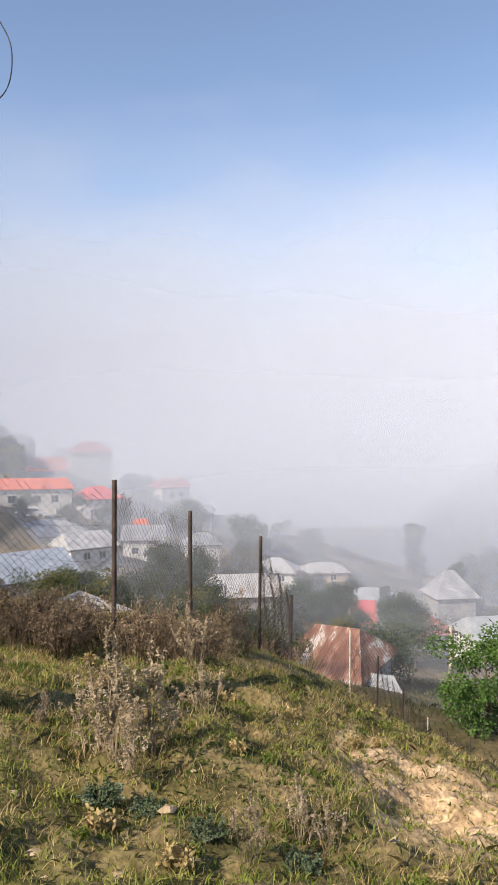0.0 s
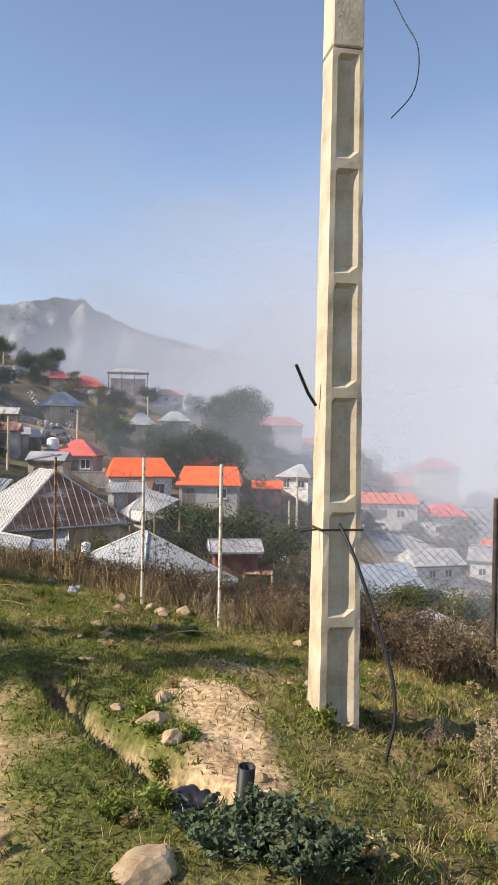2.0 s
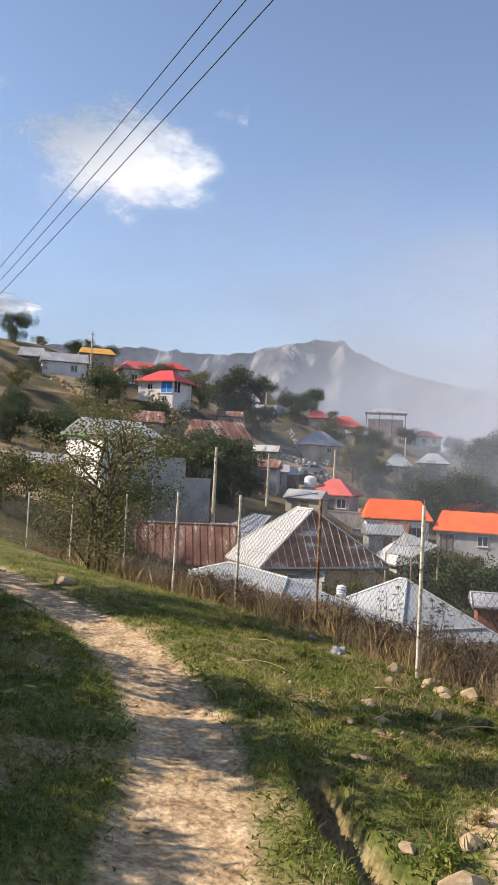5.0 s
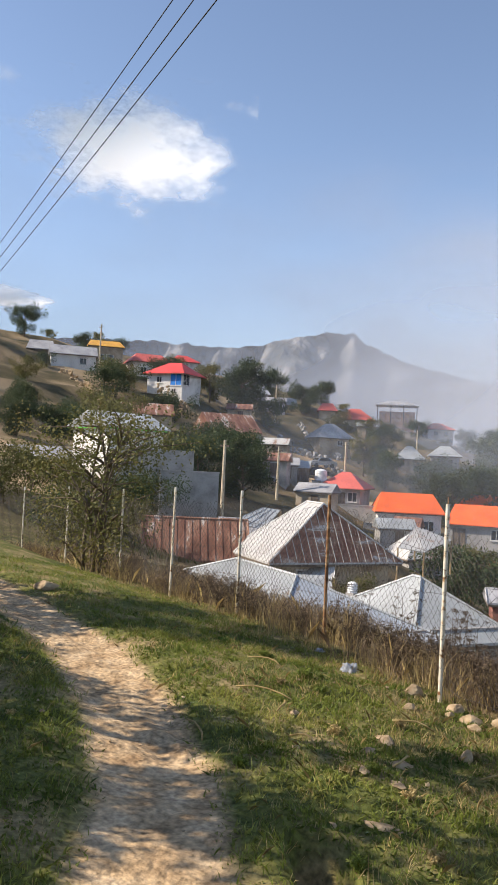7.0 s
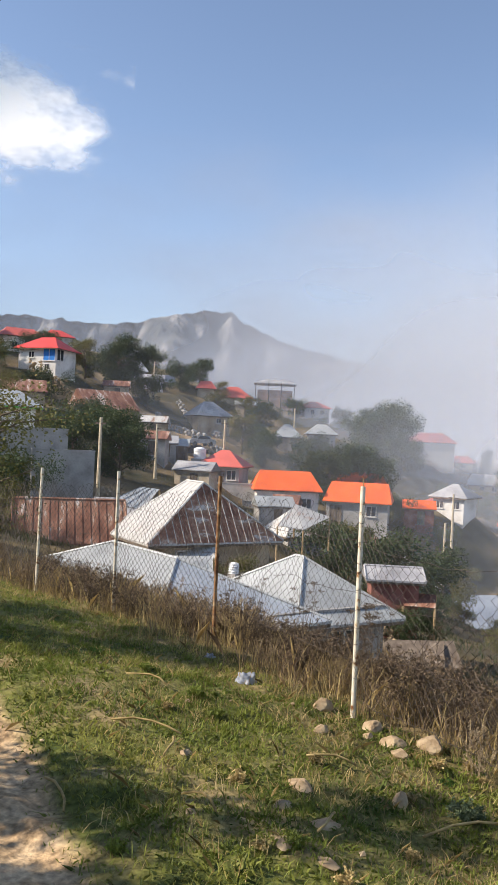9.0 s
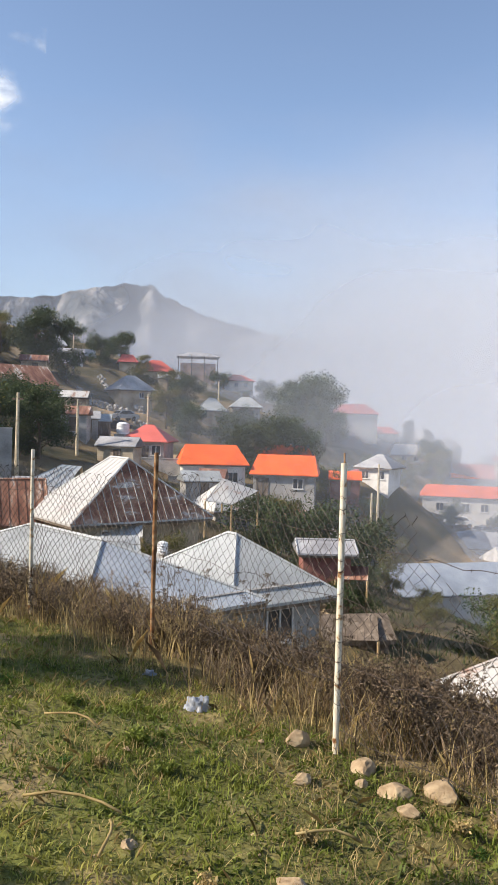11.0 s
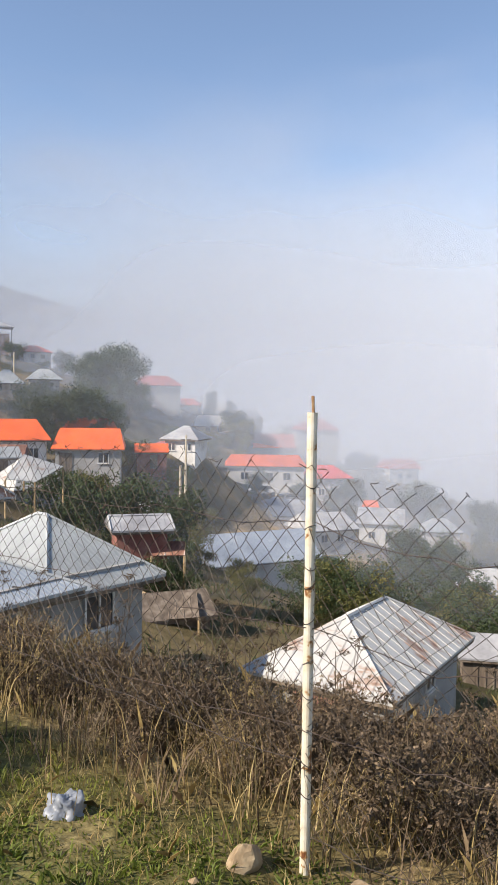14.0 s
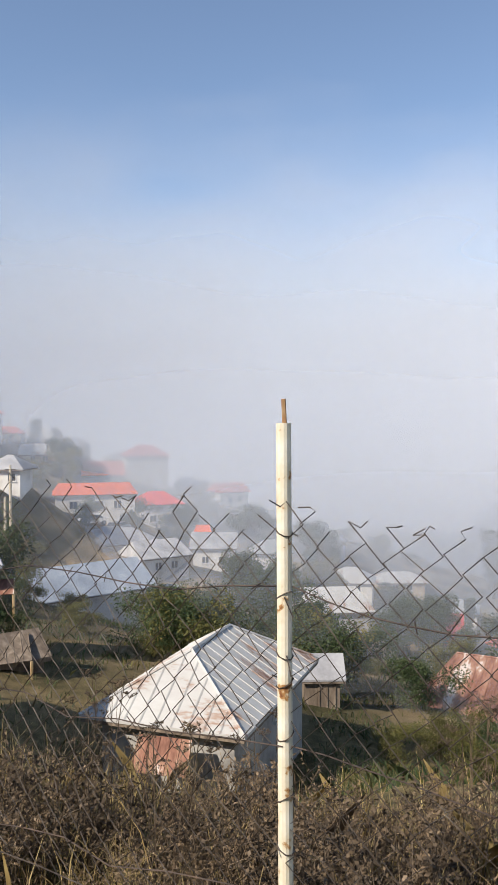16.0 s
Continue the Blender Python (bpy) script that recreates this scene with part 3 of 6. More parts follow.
house("distant house with an orange-red hip roof", -61.6, 151.7, 1, 4.0, 5.6, 8.6, 6, 30, M_PINKRED, M_PLASTER, 0.5)
house("brick-red shed with a grey sheet roof", -19.25, 40.6, -6.6, -4.55, -4.18, 2.3, 2.1, 31, M_GREYROOF, M_REDWALL, 1.0, 0.3, [], 0.3, "shed", "shed")
house("small house with an orange sheet roof", -46.7, 92.4, -4.8, -2.0, -1.1, 5.4, 4.0, 25, M_ORANGE, M_PLASTER, 0.8, 0.35, [WIN("f", 0, 1)])
house("low house with a patched pale roof", -39.1, 65.0, -7.8, -5.6, -3.7, 4.6, 4.0, 62, M_PATCHROOF, M_GREYWALL, 0.2)
house("house with a bright orange-red gable roof", -36.8, 145.7, -9, -6.6, -4.7, 6.6, 5, 18, M_ORANGE, M_GREYWALL, 0.95)
house("long white house with an orange-red roof", -31.9, 119.1, -11, -7.8, -6.6, 10.8, 6, 16, M_ORANGE, M_PLASTER, 0.85, 0.4, [WIN("f", -3, 1), WIN("f", 0.5, 1), WIN("f", 3, 1)])
house("cream house with a red hip roof", -26.6, 140.7, -15.5, -11.2, -9.5, 7.2, 6, 28, M_RED, M_PLASTER, 0.35, 0.4, [WIN("f", -1.5, 1.2), WIN("f", 1.5, 1.2)])
house("small hut with a vivid red-orange roof", -18.2, 135.7, -20, -17.0, -14.5, 3.3, 3.0, 8, M_ORANGE, M_GREYWALL, 0.5)
house("barn with a long blue-grey sheet roof", -24.8, 83.7, -18, -14.1, -11.95, 11.7, 7.1, 43, M_ZINCBLUE, M_PLASTER, 1.0, 0.4, [WIN("r", 0, 1.3, 1.5, 1.2)], 0, "barn", "barn")
house("long low house with a flat grey roof", -25.8, 103.5, -15, -12.4, -11.0, 10, 6, 22, M_GREYROOF, M_PLASTER, 0.4, 0.4, [WIN("f", 2, 1), WIN("f", -2, 1)])
house("hut with a bright red sheet front", 15.3, 106.9, -27.5, -24.6, -21.8, 2.9, 2.5, -8, M_RED, M_GREYWALL, 0.9)
house("pale house with a pinkish roof in the mist", -32.3, 163.3, -8, -4.0, -2.2, 8, 6, 20, M_PINKRED, M_PLASTER, 0.3)
house("small pale house in the mist", -7.0, 120.7, -18.5, -16.0, -14.7, 4.8, 4, 10, M_ZINC, M_PLASTER, 0.3)
house("low house with a dull patched roof", -0.9, 85.6, -18, -16.0, -14.4, 7, 5, 10, M_PATCHROOF, M_GREYWALL, 0.7)
house("white building with a pale roof", 23.3, 76.5, -21, -17.9, -16.6, 5.5, 5, 10, M_ZINC, M_PLASTER, 0.8)
house("grey house with a hip roof in the mist", 26.7, 106.7, -23, -20.4, -17.7, 5.2, 5, 10, M_GREYROOF, M_GREYWALL, 0.2)
house("tumbledown weathered timber shed", -16.6, 37.7, -9.3, -7.6, -6.9, 2.8, 2.2, 40, M_DARKWOOD, M_DARKWOOD, 1.0, 0.25, [], 0, "shed", "shed")
house("white garage shed with a sheet roof", -53.8, 34.0, -0.5, 1.3, 2.0, 6, 3.5, 58, M_GREYROOF, M_PLASTER, 1.0, 0.3, [DOOR("f", 1.6, 1.6, 1.5)], 0, "shed", "shed")
house("grey hilltop house with a sheet roof", -112.3, 77.8, 14.5, 17.5, 18.9, 7, 4, 60, M_GREYROOF, M_PLASTER, 1.0, 0.3, [WIN("f", 1.5, 1.2)])
house("hilltop house with an amber roof", -113.4, 84.9, 15.5, 19.7, 20.8, 5.5, 5, 60, M_YELLOW, M_MUD, 0.8, 0.3, [WIN("f", 0, 1.5, 2.5, 1.2)])
house("small grey house on the hilltop", -119.4, 76.3, 15.5, 18.7, 20.1, 3.8, 4, 57, M_GREYROOF, M_DARKWOOD, 0.8)




# ---- walls, tanks, vehicles and poles of the village ----
def stone_wall(label, a, b, h, seed, size=0.45, mat=M_STONE, loose=0.25):
    """A dry-stone wall from a to b: every stone its own piece."""
    rng = random.Random(seed)
    a, b = Vector(a), Vector(b)
    t = thing("stone_wall", pose(a.x, a.y, gz(a.x, a.y)), label, "wall")
    n = int((b - a).length / (size * 0.85))
    bm = bmesh.new()
    bmesh.ops.create_icosphere(bm, subdivisions=1, radius=0.5)
    for v in bm.verts:
        v.co *= 1 + 0.3 * noise.noise(v.co * 3 + Vector((seed, 0, 0)))
    me = bpy.data.meshes.new("stone")
    bm.to_mesh(me)
    bm.free()
    me.materials.append(mat)
    for i in range(n):
        p = a.lerp(b, (i + 0.5) / n)
        z = gz(p.x, p.y)
        for j in range(max(1, round(h / (size * 0.6)))):
            if rng.random() < loose * 0.4:
                continue
            o = new("stone", me)
            o.parent = t
            o.matrix_basis = pose(p.x - a.x + rng.uniform(-1, 1) * loose, p.y - a.y + rng.uniform(-1, 1) * loose, z - t.location.z + (j + 0.3) * size * 0.6, rng.uniform(0, 360), rng.uniform(0, 360), rng.uniform(0, 360)) @ Matrix.Diagonal((size * rng.uniform(0.8, 1.4), size * rng.uniform(0.7, 1.2), size * rng.uniform(0.6, 0.9), 1))
    return t


stone_wall("tumbled pale dry-stone wall across the hillside", (-105, 70.6), (-94.5, 68.4), 0.9, 3, 0.6, loose=0.35)
stone_wall("tumbled pale dry-stone wall across the hillside", (-94.5, 68.4), (-77.7, 62.4), 0.8, 4, 0.6, loose=0.35)
stone_wall("heap of pale building rubble below a house", (-90.5, 77.5), (-81.0, 77.0), 1.6, 5, 0.55, loose=0.7)
stone_wall("low rubble wall behind the sheet roofs", (-22.2, 36.2), (-18.0, 39.0), 0.9, 6, 0.3)
stone_wall("dark terrace wall of field stones", (-88, 107), (-74, 100), 1.2, 7, 0.6, M_GREYWALL)
stone_wall("dark terrace wall of field stones", (-80, 92), (-70, 96), 1.2, 8, 0.6, M_GREYWALL)


def block_wall(label, a, b, top, thick=0.25, mat=M_GREYWALL, deep=4.0):
    a, b = Vector(a), Vector(b)
    c = (a + b) / 2
    t = thing("retaining_wall", pose(c.x, c.y, top, 0, 0, math.degrees(math.atan2((b - a).y, (b - a).x))), label, "wall")
    l = (b - a).length
    part("wall", box(-l / 2, l / 2, -thick / 2, thick / 2, -deep, -0.1), mat, t)
    part("coping", box(-l / 2 - 0.03, l / 2 + 0.03, -thick / 2 - 0.04, thick / 2 + 0.04, -0.1, 0.0), mat, t)
    return t


block_wall("grey concrete-block retaining wall below a house", (-47.5, 37.6), (-44.0, 41.6), 2.1)
block_wall("lower grey concrete-block yard wall", (-44.8, 39.2), (-42.4, 42.6), 0.7)
block_wall("grey yard wall beside the porch house", (-55.5, 73.5), (-51.0, 76.0), -2.6)
block_wall("grey yard wall below the orange roofs", (-50.5, 72.5), (-47.0, 75.0), -4.2)


def sheet_roof(label, corners, mat, name="lean_to", posts=True):
    """A lean-to: a ribbed sheet of four corners on posts."""
    cs = [Vector(c) for c in corners]
    o = sum(cs, Vector()) / 4
    t = thing(name, pose(*o), label, "lean-to")
    up = (cs[1] - cs[0]).cross(cs[3] - cs[0]).normalized() * 0.04
    if up.z < 0:
        up = -up
    bm = bmesh.new()
    a = [bm.verts.new(c - o) for c in cs]
    b = [bm.verts.new(c - o + up) for c in cs]
    bm.faces.new(b)
    bm.faces.new(a[::-1])
    for i in range(4):
        j = (i + 1) % 4
        bm.faces.new((a[i], a[j], b[j], b[i]))
    part("sheet", bm, mat, t)
    s = Soup()
    n = max(4, int((cs[1] - cs[0]).length / 0.3))
    for i in range(n + 1):
        f = i / n
        s.tube([cs[0].lerp(cs[1], f) - o + up * 1.2, cs[3].lerp(cs[2], f) - o + up * 1.2], 0.02, sides=3)
    tagged(s.build("rib", mat, t), kind="stuff")
    if posts:
        for c in cs:
            p = Soup()
            p.tube([c - o - Vector((0, 0, 2.4)), c - o - up * 0.3], 0.06, sides=6)
            p.build("post", M_WOOD, t)
    return t


sheet_roof("pale sheet lean-to against the old house", [(-28.4, 32.3, -3.2), (-25.8, 34.3, -2.9), (-24.9, 33.2, -3.8), (-27.5, 31.0, -4.0)], M_PATCHROOF)
sheet_roof("pale sheet awning against the rusty-roofed house", [(-26.1, 29.9, -3.5), (-23.9, 31.6, -3.45), (-23.0, 30.5, -4.2), (-24.6, 29.2, -3.75)], M_ZINC)
sheet_roof("grey sheet roof of a lean-to behind the old house", [(-34.4, 38.5, -1.2), (-33.6, 39.2, -1.3), (-31.7, 35.6, -2.2), (-33.1, 34.3, -1.85)], M_ZINC)
sheet_roof("pale stained sheet roof among the trees", [(-32.2, 52.5, -2.5), (-30.0, 53.7, -3.3), (-30.1, 50.2, -4.0), (-31.6, 49.3, -3.8)], M_PATCHROOF)
sheet_roof("zinc sheet lean-to below the rusty roof", [(6.0, 48.0, -13.2), (8.6, 47.4, -13.3), (9.0, 45.6, -14.1), (6.6, 45.6, -15.0)], M_ZINC)
sheet_roof("grey sheet roof behind the old house", [(-39.6, 40.0, -2.2), (-36.4, 42.2, -2.2), (-35.0, 39.8, -3.4), (-38.2, 37.6, -3.4)], M_GREYROOF)
sheet_roof("rusty sheet leaning on the patched house", [(-9.4, 28.9, -7.4), (-7.9, 28.6, -7.45), (-8.0, 27.9, -8.2), (-9.6, 28.2, -8.2)], M_RUSTROOF, posts=False)
sheet_roof("rusty sheet roof on a brick-red shed", [(-18.6, 40.6, -5.4), (-17.2, 41.2, -5.4), (-16.9, 40.4, -5.9), (-18.3, 39.8, -5.9)], M_RUSTROOF)
sheet_roof("broken plank roof over a goat pen", [(-17.6, 37.4, -7.1), (-15.6, 38.2, -7.0), (-15.0, 36.8, -7.7), (-17.0, 36.0, -7.8)], M_DARKWOOD)


def tank_thing(x, y, z, r, h, label):
    t = thing("water_tank", pose(x, y, z), label, "water tank")
    s = Soup()
    s.tube([(0, 0, 0), (0, 0, h * 0.33), (0, 0, h * 0.66), (0, 0, h)], r, sides=18)
    s.tube([(0, 0, h), (0, 0, h + r * 0.18), (0, 0, h + r * 0.3)], r * 0.93, r * 0.35, sides=18)
    s.build("tank", M_TANK, t)
    for k in (0.25, 0.5, 0.75):
        q = Soup()
        q.tube([(math.cos(6.2832 * i / 18) * r, math.sin(6.2832 * i / 18) * r, h * k) for i in range(19)], 0.03, sides=4)
        q.build("rib", M_TANK, t)
    part("stand", box(-r, r, -r, r, -3.5, 0), M_GREYWALL, t)
    return t


tank_thing(-58.4, 75.1, -0.2, 0.7, 1.1, "white plastic water tank on a concrete stand")
tank_thing(-21.6, 30.0, -3.7, 0.2, 0.4, "small white tank between the sheet roofs")

# the unfinished brick house with a steel roof frame
frame_house = thing("unfinished_house", pose(-94, 146, 9.2, 0, 0, 33), "unfinished brick house under a bare steel frame", "house")
part("wall", box(-3.6, 3.6, -2.5, 2.5, -3, 4.0), M_BRICK, frame_house)
for x_ in (-4.0, -1.3, 1.3, 4.0):
    part("column", box(x_ - 0.09, x_ + 0.09, -2.75, -2.57, -1, 5.4), M_POSTDARK, frame_house)
part("roof_frame", roof_shape(8.2, 5.4, 0.9, 4.0, 0.3, 0.14, z=5.5), M_GREYROOF, frame_house)


def car(x, y, rz, paint, label):
    t = thing("car", pose(x, y, gz(x, y), 0, 0, rz), label, "car")
    bm = bmesh.new()
    prof = ((-2.1, 0.35), (-2.1, 0.75), (-1.9, 0.9), (-1.1, 0.95), (-0.6, 1.42), (0.9, 1.45), (1.5, 0.98), (2.05, 0.9), (2.1, 0.4))
    sides = [[bm.verts.new((px, s * (0.82 if pz < 1 else 0.68), pz)) for px, pz in prof] for s in (-1, 1)]
    bm.faces.new(sides[0])
    bm.faces.new(sides[1][::-1])
    for i in range(len(prof)):
        j = (i + 1) % len(prof)
        bm.faces.new((sides[0][j], sides[0][i], sides[1][i], sides[1][j]))
    part("body", bm, paint, t)
    for s in (-1, 1):
        bm = bmesh.new()
        vs = [bm.verts.new((px, s * w, pz)) for px, pz, w in ((-0.95, 0.98, 0.835), (1.25, 1.0, 0.835), (0.8, 1.38, 0.73), (-0.5, 1.36, 0.73))]
        bm.faces.new(vs if s < 0 else vs[::-1])
        bmesh.ops.solidify(bm, geom=bm.faces[:], thickness=0.02)
        part("side_window", bm, M_GLASS, t)
        for px in (-1.3, 1.3):
            w = Soup()
            w.tube([(px, s * 0.66, 0.32), (px, s * 0.86, 0.32)], 0.32, sides=14)
            w.build("wheel", M_CABLE, t)
    for px0, pz0, px1, pz1, name in ((-1.06, 1.0, -0.66, 1.38, "windscreen"), (1.42, 1.06, 1.0, 1.4, "rear_window")):
        bm = bmesh.new()
        d = -0.03 if px0 < 0 else 0.03
        bm.faces.new([bm.verts.new(v) for v in ((px0 + d, -0.7, pz0), (px0 + d, 0.7, pz0), (px1 + d, 0.62, pz1), (px1 + d, -0.62, pz1))])
        bmesh.ops.solidify(bm, geom=bm.faces[:], thickness=0.02)
        part(name, bm, M_GLASS, t)
    return t


M_WHITEPAINT = plain("white_car_paint", (0.72, 0.72, 0.72), rough=0.3, bump=0)
M_BLACKPAINT = plain("black_car_paint", (0.03, 0.03, 0.035), rough=0.25, bump=0)
M_SILVER = plain("silver_car_paint", (0.4, 0.41, 0.42), rough=0.3, metal=0.5, bump=0)
car(-25.3, 86.5, 70, M_WHITEPAINT, "white car parked on the village road")
car(-27.2, 111.5, 60, M_SILVER, "silver car parked by a white house")
car(-30.5, 112.5, 20, M_WHITEPAINT, "white car parked by a white house")
car(-68.0, 86.0, 30, M_BLACKPAINT, "black car parked on a dirt road")
car(-71.5, 92.0, 70, M_SILVER, "grey car parked on a dirt road")


def far_pole(x, y, base, top, mat, label, lamp=False):
    t = thing("utility_pole", pose(x, y, base), label, "utility pole", "village poles")
    s = Soup()
    s.tube([(0, 0, -2), (0, 0, top - base)], 0.16, 0.1, sides=8)
    s.build("shaft", mat, t)
    part("crossarm", box(-0.5, 0.5, -0.05, 0.05, top - base - 0.5, top - base - 0.38), M_POSTDARK, t)
    return t


for x_, y_, b_, h_ in ((-44.8, 45.5, -1.5, 3.1), (-54.9, 63.5, -0.2, 3.2), (-58.5, 79.8, -1.0, 4.4), (-88.2, 100.8, 8.5, 14.3), (-28.7, 73.2, -8.5, -4.6), (-31.5, 82.8, -6.5, -2.4), (14.7, 58.2, -17.0, -13.0), (-106.0, 78.5, 15.0, 22.0), (-72.0, 118.0, 3.0, 8.0), (12.0, 96, -23, -17.5)):
    far_pole(x_, y_, b_, h_, M_CONCRETE, "pale concrete pole standing in the village")

# hazy small houses higher in the mist, and sheds between the trees
rng_ = random.Random(91)
far_spots = ((-45, 158), (-52, 163), (-38, 168), (-24, 172), (-16, 165), (-56, 172), (-47, 144), (-10, 152), (4, 118), (12, 128), (-14, 108), (20, 92), (34, 92), (2, 142), (-20, 98), (-88, 152), (-66, 158), (-60, 165), (-43, 108), (18, 118))
for k_, (x_, y_) in enumerate(far_spots):
    w_, d_, e_ = rng_.uniform(4, 7), rng_.uniform(4, 5.5), rng_.uniform(2.2, 3.4)
    b_ = gz(x_, y_) - 0.2
    roof_ = rng_.choice((M_ZINC, M_GREYROOF, M_PINKRED, M_ZINC, M_PATCHROOF))
    wall_ = rng_.choice((M_PLASTER, M_PLASTER, M_GREYWALL, M_MUD))
    house("pale village house half lost in the mist", x_, y_, b_, b_ + e_, b_ + e_ + rng_.uniform(1.0, 1.8), w_, d_, brg(x_, y_) + rng_.uniform(-35, 35), roof_, wall_, rng_.uniform(0.2, 1.0), 0.4, [WIN("f", -1.0, 1.0, 0.9, 0.9), WIN("f", 1.1, 1.0, 0.9, 0.9)])
for x_, y_, w_, d_, h_, rz_, roof_, wall_ in ((-63.5, 75.0, 2.6, 2.2, 1.8, 40, M_GREYROOF, M_GREYWALL), (-46.0, 74.0, 2.4, 2.0, 1.6, 20, M_RUSTROOF, M_MUD), (-66.0, 80.0, 3.0, 2.4, 1.8, 35, M_ZINC, M_DARKWOOD), (-37.0, 73.0, 3.0, 2.6, 1.9, 15, M_RUSTROOF, M_REDWALL), (-31.0, 40.5, 2.6, 2.2, 1.9, 30, M_GREYROOF, M_DARKWOOD), (-3.6, 44.0, 1.6, 1.4, 1.7, 5, M_GREYROOF, M_DARKWOOD), (-37.5, 88.5, 3.2, 2.4, 2.0, 25, M_ORANGE, M_REDWALL), (-17.5, 90.0, 2.6, 2.2, 1.8, 10, M_ZINC, M_PLASTER), (-62.0, 71.0, 3.4, 2.6, 2.0, 30, M_RUSTROOF, M_GREYWALL), (-52.5, 67.0, 3.6, 2.8, 2.0, 20, M_GREYROOF, M_MUD), (-43.5, 67.5, 3.2, 2.6, 1.9, 45, M_ZINC, M_GREYWALL), (-33.5, 80.5, 3.4, 2.6, 2.0, 10, M_GREYROOF, M_PLASTER), (-73.0, 84.0, 3.2, 2.4, 2.0, 30, M_PATCHROOF, M_MUD), (-67.0, 72.0, 2.6, 2.0, 1.7, 50, M_ZINC, M_PLASTER), (-84.0, 88.0, 3.4, 2.6, 2.0, 40, M_RUSTROOF, M_MUD), (-98.0, 112.0, 3.4, 2.6, 2.2, 40, M_GREYROOF, M_PLASTER), (-86.0, 124.0, 3.6, 2.8, 2.2, 30, M_ZINC, M_MUD)):
    b_ = gz(x_, y_)
    house("small village outbuilding with a sheet roof", x_, y_, b_, b_ + h_, b_ + h_ + 0.7, w_, d_, rz_, roof_, wall_, 1.0, 0.25, [DOOR("f", 0.2, 0.8, 1.5)], 0, "shed", "shed", deep=1.5)


# ---- concrete pole and its lines ----
POLE = Vector((-2.02, 5.24, gz(-2.02, 5.24)))


def build_pole():
    p = thing("utility_pole", pose(*POLE, 0, 0, 35), "cream concrete power pole with recessed panels", "utility pole")

    def taper(bm):
        for v in bm.verts:
            k = 1.12 - 0.055 * v.co.z
            v.co.x *= k
            v.co.y *= k
        return bm
    # both broad sides carry a column of pockets with sloping walls
    levels = [(-0.86, 0), (-0.82, 0)]
    k = -0.79
    while k < 4.0:
        top = min(k + 0.668, 4.262)
        levels += [(k, 0), (k + 0.05, 1)] + [(k + 0.05 + (top - k - 0.08) * i / 5, 1) for i in range(1, 5)] + [(top - 0.03, 1), (top, 0)]
        k += 0.73
    levels.append((4.288, 0))
    bm = bmesh.new()
    cols = (-0.118, -0.08, -0.06, 0.018, 0.086, 0.118)
    sheets = []
    for sy in (-1, 1):
        grid = []
        for z, deep in levels:
            row = []
            for i, x in enumerate(cols):
                chip = 0.007 * noise.noise((z * 6.0, x * 20, sy)) + 0.004 * noise.noise((z * 21.0, x * 20, sy + 5)) if i in (0, 5) else 0.0025 * noise.noise((z * 9.0, x * 30, sy))
                row.append(bm.verts.new((x - chip if i else x + abs(chip), sy * (0.13 - (0.036 if deep and i in (2, 3) else 0)) - sy * abs(chip), z)))
            grid.append(row)
        for r0, r1 in zip(grid, grid[1:]):
            for i in range(len(cols) - 1):
                q = (r0[i], r0[i + 1], r1[i + 1], r1[i])
                bm.faces.new(q if sy < 0 else q[::-1])
        sheets.append(grid)
    front, back = sheets
    for i, flip in ((0, False), (len(cols) - 1, True)):
        for j in range(len(levels) - 1):
            q = (back[j][i], front[j][i], front[j + 1][i], back[j + 1][i])
            bm.faces.new(q[::-1] if flip else q)
    bm.faces.new([v for v in front[-1]] + [v for v in reversed(back[-1])])
    part("shaft", taper(bm), M_CONCRETE, p, "lower shaft with ladder-like recesses")
    part("upper_shaft", taper(box(-0.119, 0.119, -0.132, 0.132, 4.3, 8.2, 0.01)), M_CONCRETE, p, "plain upper shaft")
    bm = bmesh.new()
    for z in (1.22,):
        box(-0.13, 0.14, -0.153, -0.145, z, z + 0.014, 0, bm)
        box(-0.13, 0.13, 0.145, 0.153, z, z + 0.014, 0, bm)
        box(-0.138, -0.13, -0.153, 0.153, z, z + 0.014, 0, bm)
        box(0.13, 0.138, -0.145, 0.153, z, z + 0.014, 0, bm)
    part("clamp_band", bm, M_WIRE, p, "thin steel band round the shaft")
    s = Soup()
    q = Soup()
    q.tube([(-0.14, -0.05, 1.22), (-0.26, -0.08, 1.21)], 0.006, sides=5)
    q.build("wire_end", M_CABLE, p)
    s.tube([(-0.14, 0.02, 2.02), (-0.2, 0.0, 2.1), (-0.29, -0.03, 2.28)], 0.011, sides=6)
    s.build("cable_stub", M_CABLE, p)
    rack = Soup()
    rack.tube([(-0.09, 0, 6.95), (-0.2, 0, 6.95), (-0.2, 0, 7.9), (-0.09, 0, 7.9)], 0.012, sides=5)
    rack.build("insulator_rack", M_WIRE, p)
    return p


build_pole()


def line_thing(name, label, pts, r, mat, sides=6, category="cable"):
    s = Soup()
    s.tube(pts, r, sides=sides)
    return tagged(s.build(name, mat, None, True), label, category)


def spline(pts, n=8):
    out = []
    pts = [Vector(p) for p in pts]
    for i in range(len(pts) - 1):
        a, b, c, d = pts[max(i - 1, 0)], pts[i], pts[i + 1], pts[min(i + 2, len(pts) - 1)]
        for k in range(n):
            t = k / n
            out.append(0.5 * ((2 * b) + (c - a) * t + (2 * a - 5 * b + 4 * c - d) * t * t + (3 * b - a - 3 * c + d) * t ** 3))
    return out + [pts[-1]]


